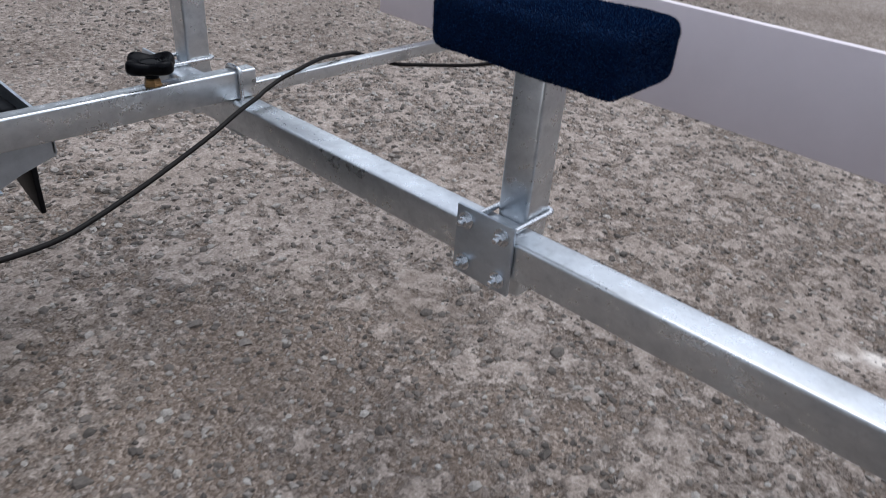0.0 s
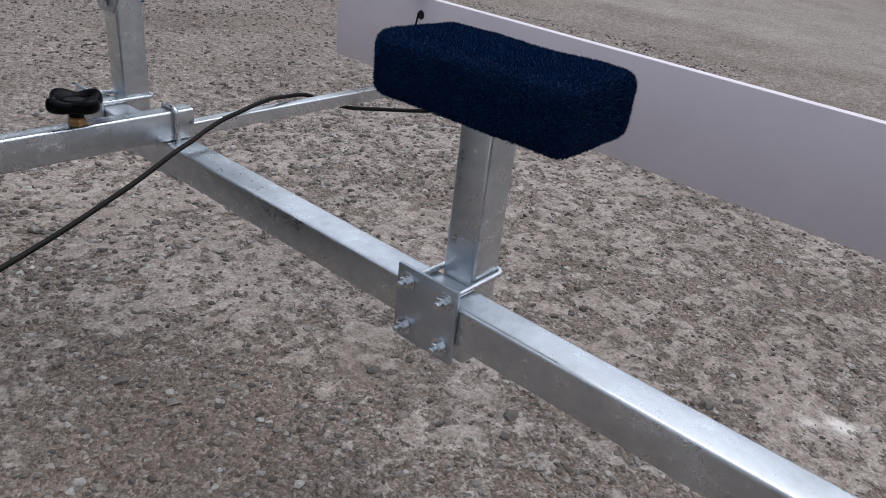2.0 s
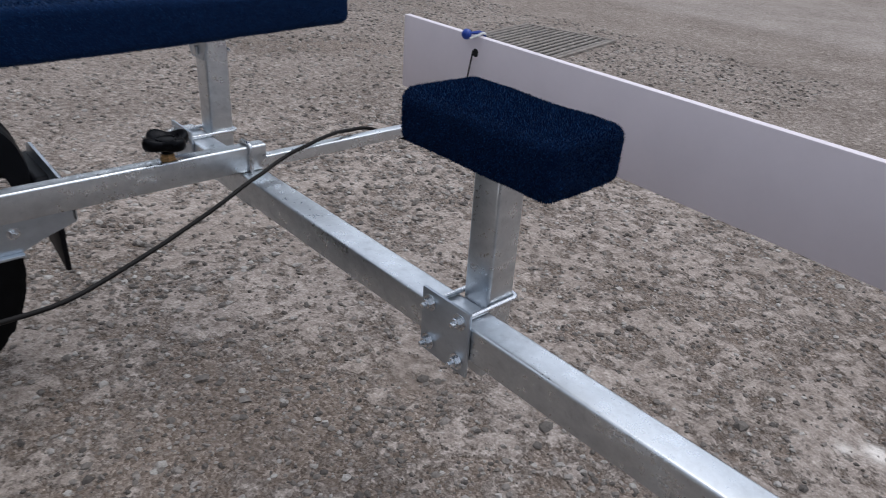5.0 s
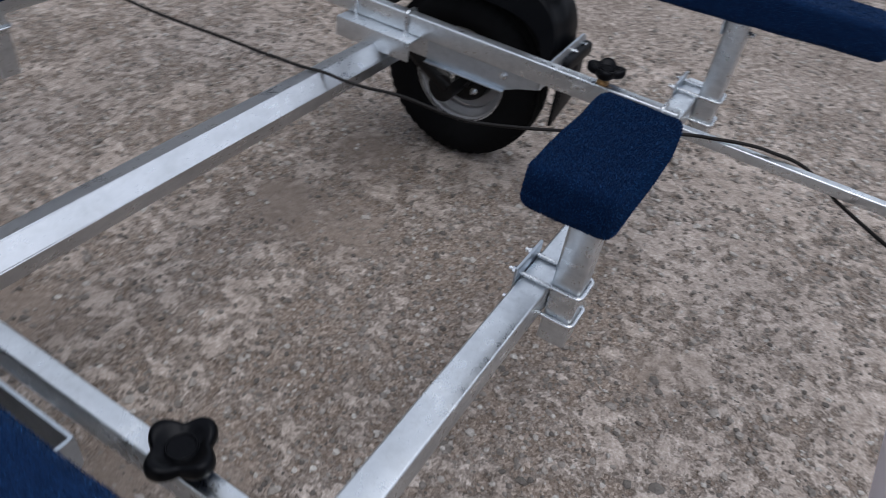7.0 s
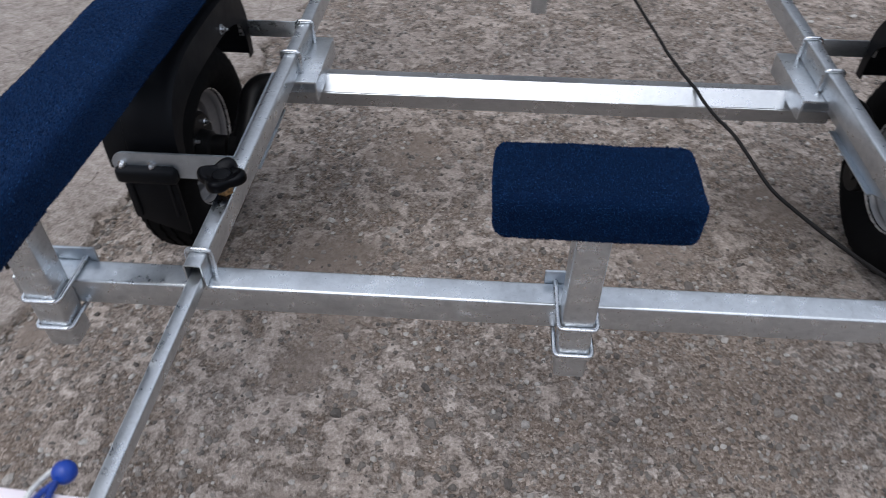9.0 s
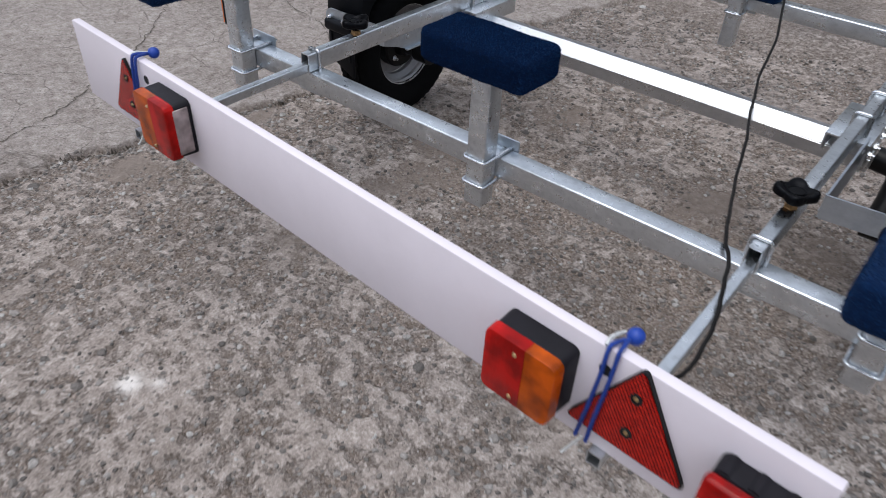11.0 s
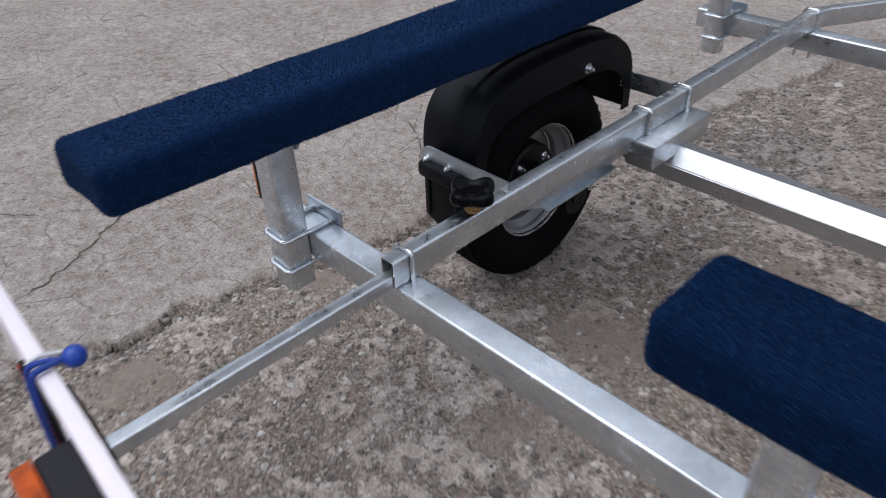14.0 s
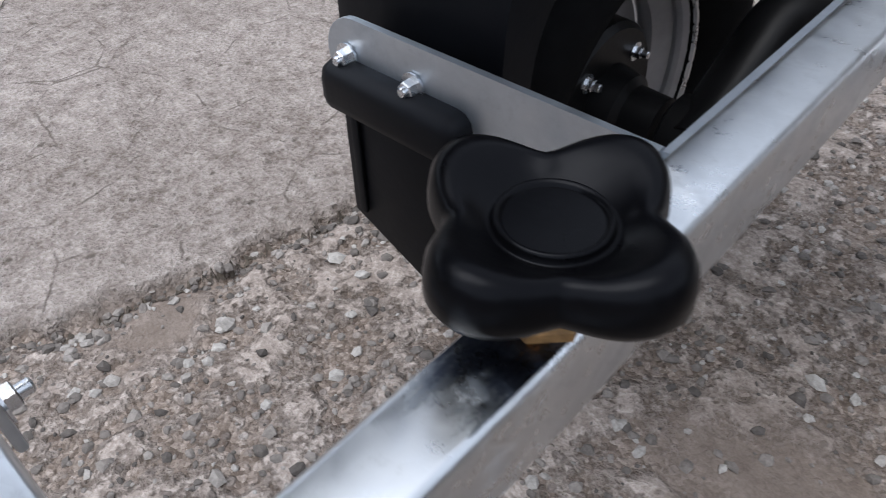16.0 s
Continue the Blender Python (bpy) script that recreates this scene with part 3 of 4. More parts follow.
# ---- boat trailer ----
RAIL_X, RAIL_W, RAIL_H, RAIL_TOP = 0.610, 0.030, 0.050, 0.481
RAIL_LOW = RAIL_TOP - RAIL_H
BEAM_Y0, BEAM_Y1, BEAM_Z0, BEAM_Z1 = 0.004, 0.054, 0.376, 0.430
FRONT_Y = 1.535

trailer = thing("boat_trailer", "galvanised steel boat trailer frame with blue carpeted bunks", "boat trailer")


def u_bolt(parent, corners, rod=0.0042, label="bright zinc u-bolt"):
    bm = bmesh.new()
    sweep(bm, circle(rod, 10), arc_path(corners, 0.011, 6))
    return part("u_bolt", bm, ZINC, parent, label, angle=60)


def rail(s):
    bm = bmesh.new()
    path = [(s * RAIL_X, 0.0, RAIL_TOP - RAIL_H / 2), (s * RAIL_X, 0.6, RAIL_TOP - RAIL_H / 2), (s * RAIL_X, 1.50, RAIL_TOP - RAIL_H / 2)]
    path += [(s * (RAIL_X - 0.012), 1.58, RAIL_TOP - RAIL_H / 2), (s * (RAIL_X - 0.07), 1.68, RAIL_TOP - RAIL_H / 2), (s * 0.05, 2.62, RAIL_TOP - RAIL_H / 2)]
    hollow(bm, RAIL_W, RAIL_H, 0.0028, 0.004, path)
    r = part("side_rail", bm, STEEL, trailer, "galvanised box-section side rail", angle=50)
    # clamp over the rear end of the rail, round the crossbeam
    xi, xo, y = RAIL_X - RAIL_W / 2 - 0.005, RAIL_X + RAIL_W / 2 + 0.005, 0.034
    u_bolt(r, [(s * xi, y, BEAM_Z1 - 0.075), (s * xi, y, RAIL_TOP + 0.0045), (s * xo, y, RAIL_TOP + 0.0045), (s * xo, y, BEAM_Z1 - 0.075)])
    part("clamp_plate", boxes((s * RAIL_X - 0.04, s * RAIL_X + 0.04, BEAM_Y0 + 0.003, BEAM_Y1 - 0.003, BEAM_Z0 - 0.0065, BEAM_Z0 - 0.0005)), STEEL, r)
    for x in (xi, xo):
        part("nut", nut_mesh((s * x, y, BEAM_Z0 - 0.0065), (0, 0, -1)), ZINC, r)
    return r


for s in (-1, 1):
    rail(s)

bm = bmesh.new()
hollow(bm, BEAM_Y1 - BEAM_Y0, BEAM_Z1 - BEAM_Z0, 0.003, 0.005, [(x, (BEAM_Y0 + BEAM_Y1) / 2, (BEAM_Z0 + BEAM_Z1) / 2) for x in (-0.926, 0, 0.918)])
part("rear_crossbeam", bm, STEEL, trailer, "galvanised box-section rear crossbeam", angle=50)
bm = bmesh.new()
hollow(bm, 0.050, 0.054, 0.003, 0.005, [(x, FRONT_Y, RAIL_LOW - 0.028) for x in (-0.926, 0, 0.918)])
front_beam = part("front_crossbeam", bm, STEEL, trailer, "galvanised box-section front crossbeam", angle=50)
for s in (-1, 1):
    xi, xo, y, b0 = RAIL_X - 0.020, RAIL_X + 0.020, FRONT_Y - 0.006, RAIL_LOW - 0.055
    u_bolt(front_beam, [(s * xi, y, b0 - 0.02), (s * xi, y, RAIL_TOP + 0.0045), (s * xo, y, RAIL_TOP + 0.0045), (s * xo, y, b0 - 0.02)])
bm = boxes((-0.07, 0.07, 2.45, 3.1, 0.40, 0.47), bevel=0.006)
part("drawbar", bm, STEEL, trailer, "galvanised drawbar")


def clamped_post(x, y_side, z0, z1, beam, name="support_post"):
    """A square post held to a crossbeam by two u-bolts through a plate. y_side: -1 when the post stands behind the beam."""
    by0, by1, bz0, bz1 = beam
    w = 0.050
    yc = by0 - w / 2 - 0.0005 if y_side < 0 else by1 + w / 2 + 0.0005
    bm = bmesh.new()
    hollow(bm, w, w, 0.003, 0.0055, [(x, yc, z0), (x, yc, z1)], up=(0, 1, 0))
    post = part(name, bm, STEEL, trailer, "galvanised square-section upright post", angle=50)
    back = yc + y_side * (w / 2 + 0.0045)
    front = by1 if y_side < 0 else by0
    f = 1 if y_side < 0 else -1
    for z in (bz1 + 0.0048, bz0 - 0.0048):
        u_bolt(post, [(x - 0.030, front + f * 0.018, z), (x - 0.030, back, z), (x + 0.030, back, z), (x + 0.030, front + f * 0.018, z)])
        for dx in (-0.030, 0.030):
            part("nut", nut_mesh((x + dx, front + f * 0.0068, z), (0, f, 0)), ZINC, post)
    y0, y1 = sorted((front + f * 0.0008, front + f * 0.0066))
    part("clamp_plate", boxes((x - 0.048, x + 0.048, y0, y1, bz0 - 0.024, bz1 + 0.024), bevel=0.0022), PLATE_STEEL, post, "dull grey steel clamp plate")
    return post, yc


def carpeted(parent, x0, x1, y0, y1, z0, z1, seed, name="bunk", label="blue carpet covered padded bunk", fibres=130000, sag=0.0):
    bm = bmesh.new()
    box(bm, x0, x1, y0, y1, z0, z1, bevel=0.016, seg=4)
    cuts = max(1, int(max(x1 - x0, y1 - y0) / 0.02))
    long = [e for e in bm.edges if e.calc_length() > 0.05]
    bmesh.ops.subdivide_edges(bm, edges=long, cuts=min(cuts, 40), use_grid_fill=True)
    for v in bm.verts:
        if v.co.z < (z0 + z1) / 2:
            w = min(1.0, max(0.0, (v.co.y - y0) / 1.1))
            v.co.z -= sag * w * (2 - w)
    bm.normal_update()
    for v in bm.verts:
        v.co += v.normal * (0.0025 * noise.noise(v.co * 13 + Vector((seed, 0, 0))) + 0.0008 * noise.noise(v.co * 60))
    pad = part(name, bm, CARPET, parent, label, angle=75)
    # short pile standing off the cloth
    me = pad.data
    r = random.Random(seed)
    tris = [(p.area, p) for p in me.polygons]
    total = sum(a for a, p in tris)
    verts, faces = [], []
    for a, p in tris:
        c = [me.vertices[i].co for i in p.vertices]
        for q in range(int(fibres * a / total + r.random())):
            if len(c) == 4:
                w = r.random()
                o = (c[0].lerp(c[1], w)).lerp(c[3].lerp(c[2], w), r.random())
            else:
                t = sorted((r.random(), r.random()))
                o = c[0] * t[0] + c[1] * (t[1] - t[0]) + c[2] * (1 - t[1])
            d = (p.normal + Vector((r.uniform(-1, 1), r.uniform(-1, 1), r.uniform(-1, 1))) * 1.2).normalized() * r.uniform(0.0014, 0.0046)
            s = d.orthogonal().normalized() * 0.00040
            k = len(verts)
            verts += [o - s, o + s, o + d]
            faces.append((k, k + 1, k + 2))
    mesh = bpy.data.meshes.new("carpet_nap")
    mesh.from_pydata(verts, [], faces)
    mesh.materials.append(NAP)
    hair = new("carpet_nap", mesh)
    hair.parent = pad
    tagged(hair, "short blue carpet fibres", kind="stuff")
    return pad


def bracket_plate(post, x, yc):
    """A tapered upright leg on the post's front face, a flat leg under the bunk, and the bolt through to the back."""
    bm = bmesh.new()
    y0, y1 = yc + 0.0256, yc + 0.0306
    outline = [(-0.046, 0.6470), (-0.046, 0.618), (-0.026, 0.590), (0.026, 0.590), (0.046, 0.618), (0.046, 0.6470)]
    near = [bm.verts.new((x + a, y0, z)) for a, z in outline]
    far = [bm.verts.new((x + a, y1, z)) for a, z in outline]
    bm.faces.new(near)
    bm.faces.new(far)
    for q in range(6):
        bm.faces.new((near[q], near[(q + 1) % 6], far[(q + 1) % 6], far[q]))
    bmesh.ops.bevel(bm, geom=list(bm.edges), offset=0.0012, segments=2, affect="EDGES")
    box(bm, x - 0.046, x + 0.046, y1 + 0.0002, yc + 0.078, 0.6420, 0.6470, bevel=0.0012)
    bracket = part("angle_bracket", bm, PLATE_STEEL, post, "tapered galvanised angle bracket")
    part("bolt_head", boxes((x - 0.0085, x + 0.0085, y1, y1 + 0.006, 0.5985, 0.6155), bevel=0.0015), ZINC, post)
    part("nut", nut_mesh((x, yc - 0.0252, 0.600), (0, -1, 0), size=0.0085, stud=0.005, out=0.015), ZINC, post)
    return bracket


REAR = (BEAM_Y0, BEAM_Y1, BEAM_Z0, BEAM_Z1)
FRONT = (FRONT_Y - 0.025, FRONT_Y + 0.025, RAIL_LOW - 0.055, RAIL_LOW - 0.001)
post, yc = clamped_post(0.0, -1, 0.315, 0.652, REAR)
carpeted(trailer, -0.141, 0.127, -0.083, 0.051, 0.640, 0.712, 4, "centre_bunk", "short blue carpeted centre bunk on a steel post")
post, yf = clamped_post(0.0, -1, 0.25, 0.44, FRONT)
carpeted(trailer, -0.145, 0.145, yf - 0.05, yf + 0.07, 0.438, 0.512, 5, "front_centre_bunk", "short blue carpeted pad on the front crossbeam", 12000)

for s in (-1, 1):
    x = s * 0.850
    post, yc = clamped_post(x, -1, 0.325, 0.649, REAR)
    # angle bracket that carries the long bunk, bolted through the front face of the post
    bracket_plate(post, x, yc)
    # reflector on the outer face
    bm = boxes((x + s * 0.0265, x + s * 0.0295, yc - 0.024, yc + 0.02, 0.50, 0.60), bevel=0.001)
    part("reflector_plate", bm, BLACK, post, "black backing plate of a side reflector")
    bm = boxes((x + s * 0.030, x + s * 0.036, yc - 0.022, yc + 0.018, 0.505, 0.595), bevel=0.002)
    part("side_reflector", bm, AMBER_DISC, post, "amber rectangular side reflector")
    post, yf = clamped_post(x, -1, 0.325, 0.632 if s < 0 else 0.618, FRONT)
    x0, x1 = (-0.878, -0.742) if s < 0 else (0.785, 0.908)
    carpeted(trailer, x0, x1, -0.325, 1.72, 0.6478, 0.720, 6 + s, "side_bunk", "long blue carpeted side bunk on steel posts", 230000, 0.014 if s < 0 else 0.028)

# ---- axle, brackets and wheels ----
AX_Y, AX_Z = 0.779, 0.3525
WHEEL = (0.862, 0.650, 0.248)
bm = bmesh.new()
hex_profile = [(-0.045 * math.cos(radians(a)), 0.045 * math.sin(radians(a))) for a in (47, 107, 167, 227, 287, 347)]
sweep(bm, hex_profile, [(-0.66, AX_Y, AX_Z), (0, AX_Y, AX_Z), (0.66, AX_Y, AX_Z)], True)
bmesh.ops.bevel(bm, geom=[e for e in bm.edges if abs((e.verts[0].co - e.verts[1].co).normalized().x) > 0.9], offset=0.003, segments=2, affect="EDGES")
part("axle_beam", bm, AXLE_STEEL, trailer, "bright galvanised six-sided axle beam", angle=40)

for s in (-1, 1):
    X = lambda a, c: tuple(sorted((s * a, s * c)))
    # folded plate between axle and rail
    bm = boxes((*X(0.552, 0.6500), 0.664, 0.888, RAIL_LOW - 0.0066, RAIL_LOW - 0.0006), bevel=0.002)
    bracket = part("axle_bracket", bm, STEEL, trailer, "folded galvanised axle mounting bracket")
    part("inner_flange", boxes((*X(0.548, 0.5535), 0.664, 0.888, RAIL_LOW - 0.052, RAIL_LOW - 0.0008), bevel=0.002), STEEL, bracket)
    part("outer_flange", boxes((*X(0.6485, 0.6540), 0.664, 0.892, RAIL_LOW - 0.075, RAIL_LOW - 0.0008), bevel=0.002), STEEL, bracket)
    part("spacer", boxes((*X(0.5540, 0.6480), 0.735, 0.825, AX_Z + 0.041, RAIL_LOW - 0.0068), bevel=0.002), STEEL, bracket)
    for y in (0.703, 0.858):
        xi, xo = RAIL_X - 0.0205, RAIL_X + 0.0205
        u_bolt(bracket, [(s * xi, y, RAIL_LOW - 0.028), (s * xi, y, RAIL_TOP + 0.0045), (s * xo, y, RAIL_TOP + 0.0045), (s * xo, y, RAIL_LOW - 0.028)], rod=0.0046)
        for x in (xi, xo):
            part("nut", nut_mesh((s * x, y, RAIL_LOW - 0.0066), (0, 0, -1)), ZINC, bracket)
    for y in (0.69, 0.74, 0.82, 0.87):
        part("bolt", nut_mesh((s * 0.6542, y, RAIL_LOW - 0.035), (s, 0, 0)), ZINC, bracket)
    # wheel
    cx, cy, cz = s * WHEEL[0] - (0.008 if s < 0 else 0.0), WHEEL[1], WHEEL[2]
    tyre_profile = [(-0.036, 0.139), (-0.048, 0.144), (-0.066, 0.166), (-0.0715, 0.188), (-0.067, 0.212), (-0.058, 0.229), (-0.045, 0.2365), (-0.0435, 0.2320), (-0.0385, 0.2320), (-0.037, 0.2382),
                    (-0.016, 0.2400), (-0.0145, 0.2345), (-0.0095, 0.2345), (-0.008, 0.2402), (0.008, 0.2402), (0.0095, 0.2345), (0.0145, 0.2345), (0.016, 0.2400),
                    (0.037, 0.2382), (0.0385, 0.2320), (0.0435, 0.2320), (0.045, 0.2365), (0.058, 0.229), (0.067, 0.212), (0.0715, 0.188), (0.066, 0.166), (0.048, 0.144), (0.036, 0.139)]
    tyre_profile = [(d, r + 0.008 * min(1.0, (r - 0.139) / 0.04)) for d, r in tyre_profile]
    wheel = thing("wheel", "small trailer wheel with silver rim", "wheel", (0, 0, 0))
    del wheel["category"]
    wheel.parent = trailer
    bm = bmesh.new()
    lathe(bm, tyre_profile, (cx, cy, cz), (1, 0, 0), 144, closed=True)
    for v in bm.verts:
        d = v.co - Vector((cx, cy, cz))
        r = math.hypot(d.y, d.z)
        if r > 0.2335 and 0.044 < abs(d.x) < 0.06 and int(round(math.atan2(d.z, d.y) / (2 * math.pi) * 144)) % 3 == 0:
            k = (r - 0.005) / r
            v.co.y, v.co.z = cy + d.y * k, cz + d.z * k
    for v in bm.verts:
        if abs(v.co.x - cx) < 0.0455:
            k = int(round(math.atan2(v.co.z - cz, v.co.y - cy) / (2 * math.pi) * 144)) % 4
            v.co.x += (0.0028, 0.0, -0.0028, 0.0)[k]
    part("tyre", bm, RUBBER, wheel, "black rubber tyre", angle=40)
    i = -s
    bm = bmesh.new()
    rim_profile = [(0.038, 0.1400), (0.040, 0.1425), (0.037, 0.1430), (0.034, 0.1385), (0.030, 0.1330), (0.024, 0.1310), (0.018, 0.1330), (0.012, 0.1300), (0.002, 0.1170), (-0.006, 0.1150), (-0.014, 0.1160), (-0.024, 0.1230), (-0.036, 0.1300), (-0.042, 0.1400)]
    lathe(bm, rim_profile, (cx, cy, cz), (i, 0, 0), 56)
    lathe(bm, [(-0.020, 0.118), (-0.026, 0.095), (-0.022, 0.060), (-0.022, 0.0)], (cx, cy, cz), (i, 0, 0), 56)
    part("rim", bm, RIM, wheel, "silver painted steel rim")
    # added ring whose brighter metal gives the thin highlight along the lip
    bm = bmesh.new()
    lathe(bm, [(0.0385, 0.1395), (0.0425, 0.1405), (0.0432, 0.1425), (0.0415, 0.1440), (0.0380, 0.1442)], (cx, cy, cz), (i, 0, 0), 56)
    part("rim_lip", bm, LIP_HIGHLIGHT, wheel, "lip of the rim in brighter silver for its highlight")
    bm = bmesh.new()
    lathe(bm, [(-0.018, 0.0), (-0.018, 0.088), (0.014, 0.086), (0.020, 0.080), (0.020, 0.045), (0.045, 0.040), (0.051, 0.032), (0.085, 0.030), (0.085, 0.0)], (cx, cy, cz), (i, 0, 0), 48)
    part("hub", bm, HUB, wheel, "black painted hub")
    for k in range(4):
        a = radians(45 + 90 * k)
        part("wheel_bolt", nut_mesh((cx + i * 0.020, cy + 0.062 * math.cos(a), cz + 0.062 * math.sin(a)), (i, 0, 0), size=0.0065), ZINC, wheel)
    # trailing suspension arm
    bm = bmesh.new()
    sweep(bm, circle(0.031, 18), arc_path([(s * 0.664, AX_Y, AX_Z), (s * 0.736, AX_Y, AX_Z - 0.006), (s * 0.742, AX_Y - 0.06, AX_Z - 0.055), (s * 0.740, cy - 0.02, cz + 0.005)], 0.045, 7))
    lathe(bm, [(-0.03, 0.0), (-0.03, 0.040), (0.028, 0.040), (0.032, 0.034), (0.032, 0)], (s * 0.745, cy, cz), (s, 0, 0), 28)
    part("suspension_arm", bm, HUB, trailer, "black trailing suspension arm")
    # mudguard
    def arch(t, half, top, low, cy0, power=0.62):
        a = math.pi * t
        c, q = math.cos(a), math.sin(a)
        return (cy0 - half * math.copysign(abs(c) ** power, c), low + (top - low) * abs(q) ** power)
    guard = thing("mudguard", "black plastic mudguard over the wheel", "mudguard", (0, 0, 0))
    del guard["category"]
    guard.parent = trailer
    dx, dz = (0.013, 0.012) if s > 0 else (0.0, 0.0)
    bm = bmesh.new()
    xi, xo = s * 0.772, s * 0.924
    K = 40
    rows = []
    for k in range(K + 1):
        t = k / K
        oy, oz = arch(t, 0.277, 0.585, 0.395, 0.646)
        iy, iz = arch(t, 0.244, 0.503, 0.370, 0.646, 0.60)
        if k == 0:
            oz, iz = 0.385, 0.385
        if k == K:
            oz, iz = 0.365, 0.365
        ty, tz = oy + (iy - oy) * 0.10, oz + (iz - oz) * 0.10
        sy, sz = oy + (iy - oy) * 0.06, oz + (iz - oz) * 0.06
        prof = [(xi, iy, iz), (xi, ty, tz), (xi + s * 0.006, sy, sz), (xi + s * 0.016, oy, oz), (xi + s * 0.05, oy, oz), (xi + s * 0.056, oy + (iy - oy) * -0.07, oz + (iz - oz) * -0.07),
                (xi + s * 0.10, oy + (iy - oy) * -0.07, oz + (iz - oz) * -0.07), (xo - s * 0.05, oy, oz), (xo - s * 0.014, oy, oz), (xo, ty, tz), (xo, iy, iz),
                (xo - s * 0.004, iy, iz), (xo - s * 0.005, ty, tz - 0.002), (xo - s * 0.016, sy, sz - 0.004), (xi + s * 0.016, sy, sz - 0.004), (xi + s * 0.005, ty, tz - 0.002), (xi + s * 0.004, iy, iz)]
        rows.append([bm.verts.new(p) for p in prof])
    for r0, r1 in zip(rows, rows[1:]):
        for q in range(len(r0)):
            bm.faces.new((r0[q], r0[(q + 1) % len(r0)], r1[(q + 1) % len(r1)], r1[q]))
    bm.faces.new(rows[0])
    bm.faces.new(rows[-1])
    part("fender", bm, MUDGUARD, guard, "black plastic arched fender", angle=40)
    part("skirt_rim", boxes((*X(0.766, 0.893 + 3 * dx), 0.320, 0.372, 0.380 + dz, 0.418 + dz), bevel=0.012, seg=3), MUDGUARD, guard, "rounded black plastic rim of the rear skirt", angle=40)
    bm = boxes((*X(0.776, 0.884 + 3 * dx), 0.334, 0.344, 0.285 - dz, 0.3795 + dz), bevel=0.003, seg=2)
    for v in bm.verts:
        if v.co.z < 0.31 and abs(v.co.x) < 0.84:
            v.co.z -= 0.045
    part("mudflap", bm, MUDGUARD, guard, "black plastic rear skirt of the mudguard", angle=40)
    for c in (0.790, 0.870):
        part("flap_rib", boxes((*X(c - 0.004, c + 0.004), 0.3305, 0.3338, 0.292, 0.378), bevel=0.0015), MUDGUARD, guard)
    # bent steel strap from the rail to the mudguard
    bm = bmesh.new()
    strap = [(0.648, 0.453), (0.6425, 0.446), (0.6425, 0.400), (0.648, 0.394)] + [(0.869 + dx + 0.0275 * math.sin(radians(a)), 0.4255 + dz - 0.0275 * math.cos(radians(a))) for a in range(0, 181, 15)]
    fr = [bm.verts.new((s * a, 0.3385, z - 0.006)) for a, z in strap]
    bk = [bm.verts.new((s * a, 0.3435, z - 0.006)) for a, z in strap]
    bm.faces.new(fr)
    bm.faces.new(bk)
    for q in range(len(fr)):
        bm.faces.new((fr[q], fr[(q + 1) % len(fr)], bk[(q + 1) % len(bk)], bk[q]))
    side = [(0.341, 0.446), (0.664, 0.452), (0.664, 0.352), (0.440, 0.352), (0.395, 0.372), (0.341, 0.389)]
    fr = [bm.verts.new((s * 0.6425, y, z)) for y, z in side]
    bk = [bm.verts.new((s * 0.6475, y, z)) for y, z in side]
    bm.faces.new(fr)
    bm.faces.new(bk)
    for q in range(len(fr)):
        bm.faces.new((fr[q], fr[(q + 1) % len(fr)], bk[(q + 1) % len(bk)], bk[q]))
    box(bm, *X(0.630, 0.6424), 0.430, 0.663, 0.352, 0.3565, bevel=0.001)
    part("mudguard_bracket", bm, PLATE_STEEL, guard, "bent flat galvanised steel bracket", smooth=False)
    for a in (0.876 + dx, 0.815 + dx):
        part("nut", nut_mesh((s * a, 0.3380, 0.4195 + dz), (0, -1, 0), size=0.0062, stud=0.0036, out=0.0105), ZINC, guard)
    part("bolt", nut_mesh((s * 0.6422, 0.439, 0.393), (-s, 0, 0), size=0.0066, out=0.010), ZINC, guard)
    part("bolt", nut_mesh((s * 0.636, 0.575, 0.3520), (0, 0, -1), size=0.0055, out=0.014), ZINC, guard)
    part("front_strap", boxes((*X(0.640, 0.80), 0.915, 0.920, 0.412, 0.455), bevel=0.001), STEEL, guard, "flat galvanised front stay of the mudguard")
    if s < 0:
        part("bolt", nut_mesh((s * 0.7715, 0.730, 0.520), (-s, 0, 0)), ZINC, guard)

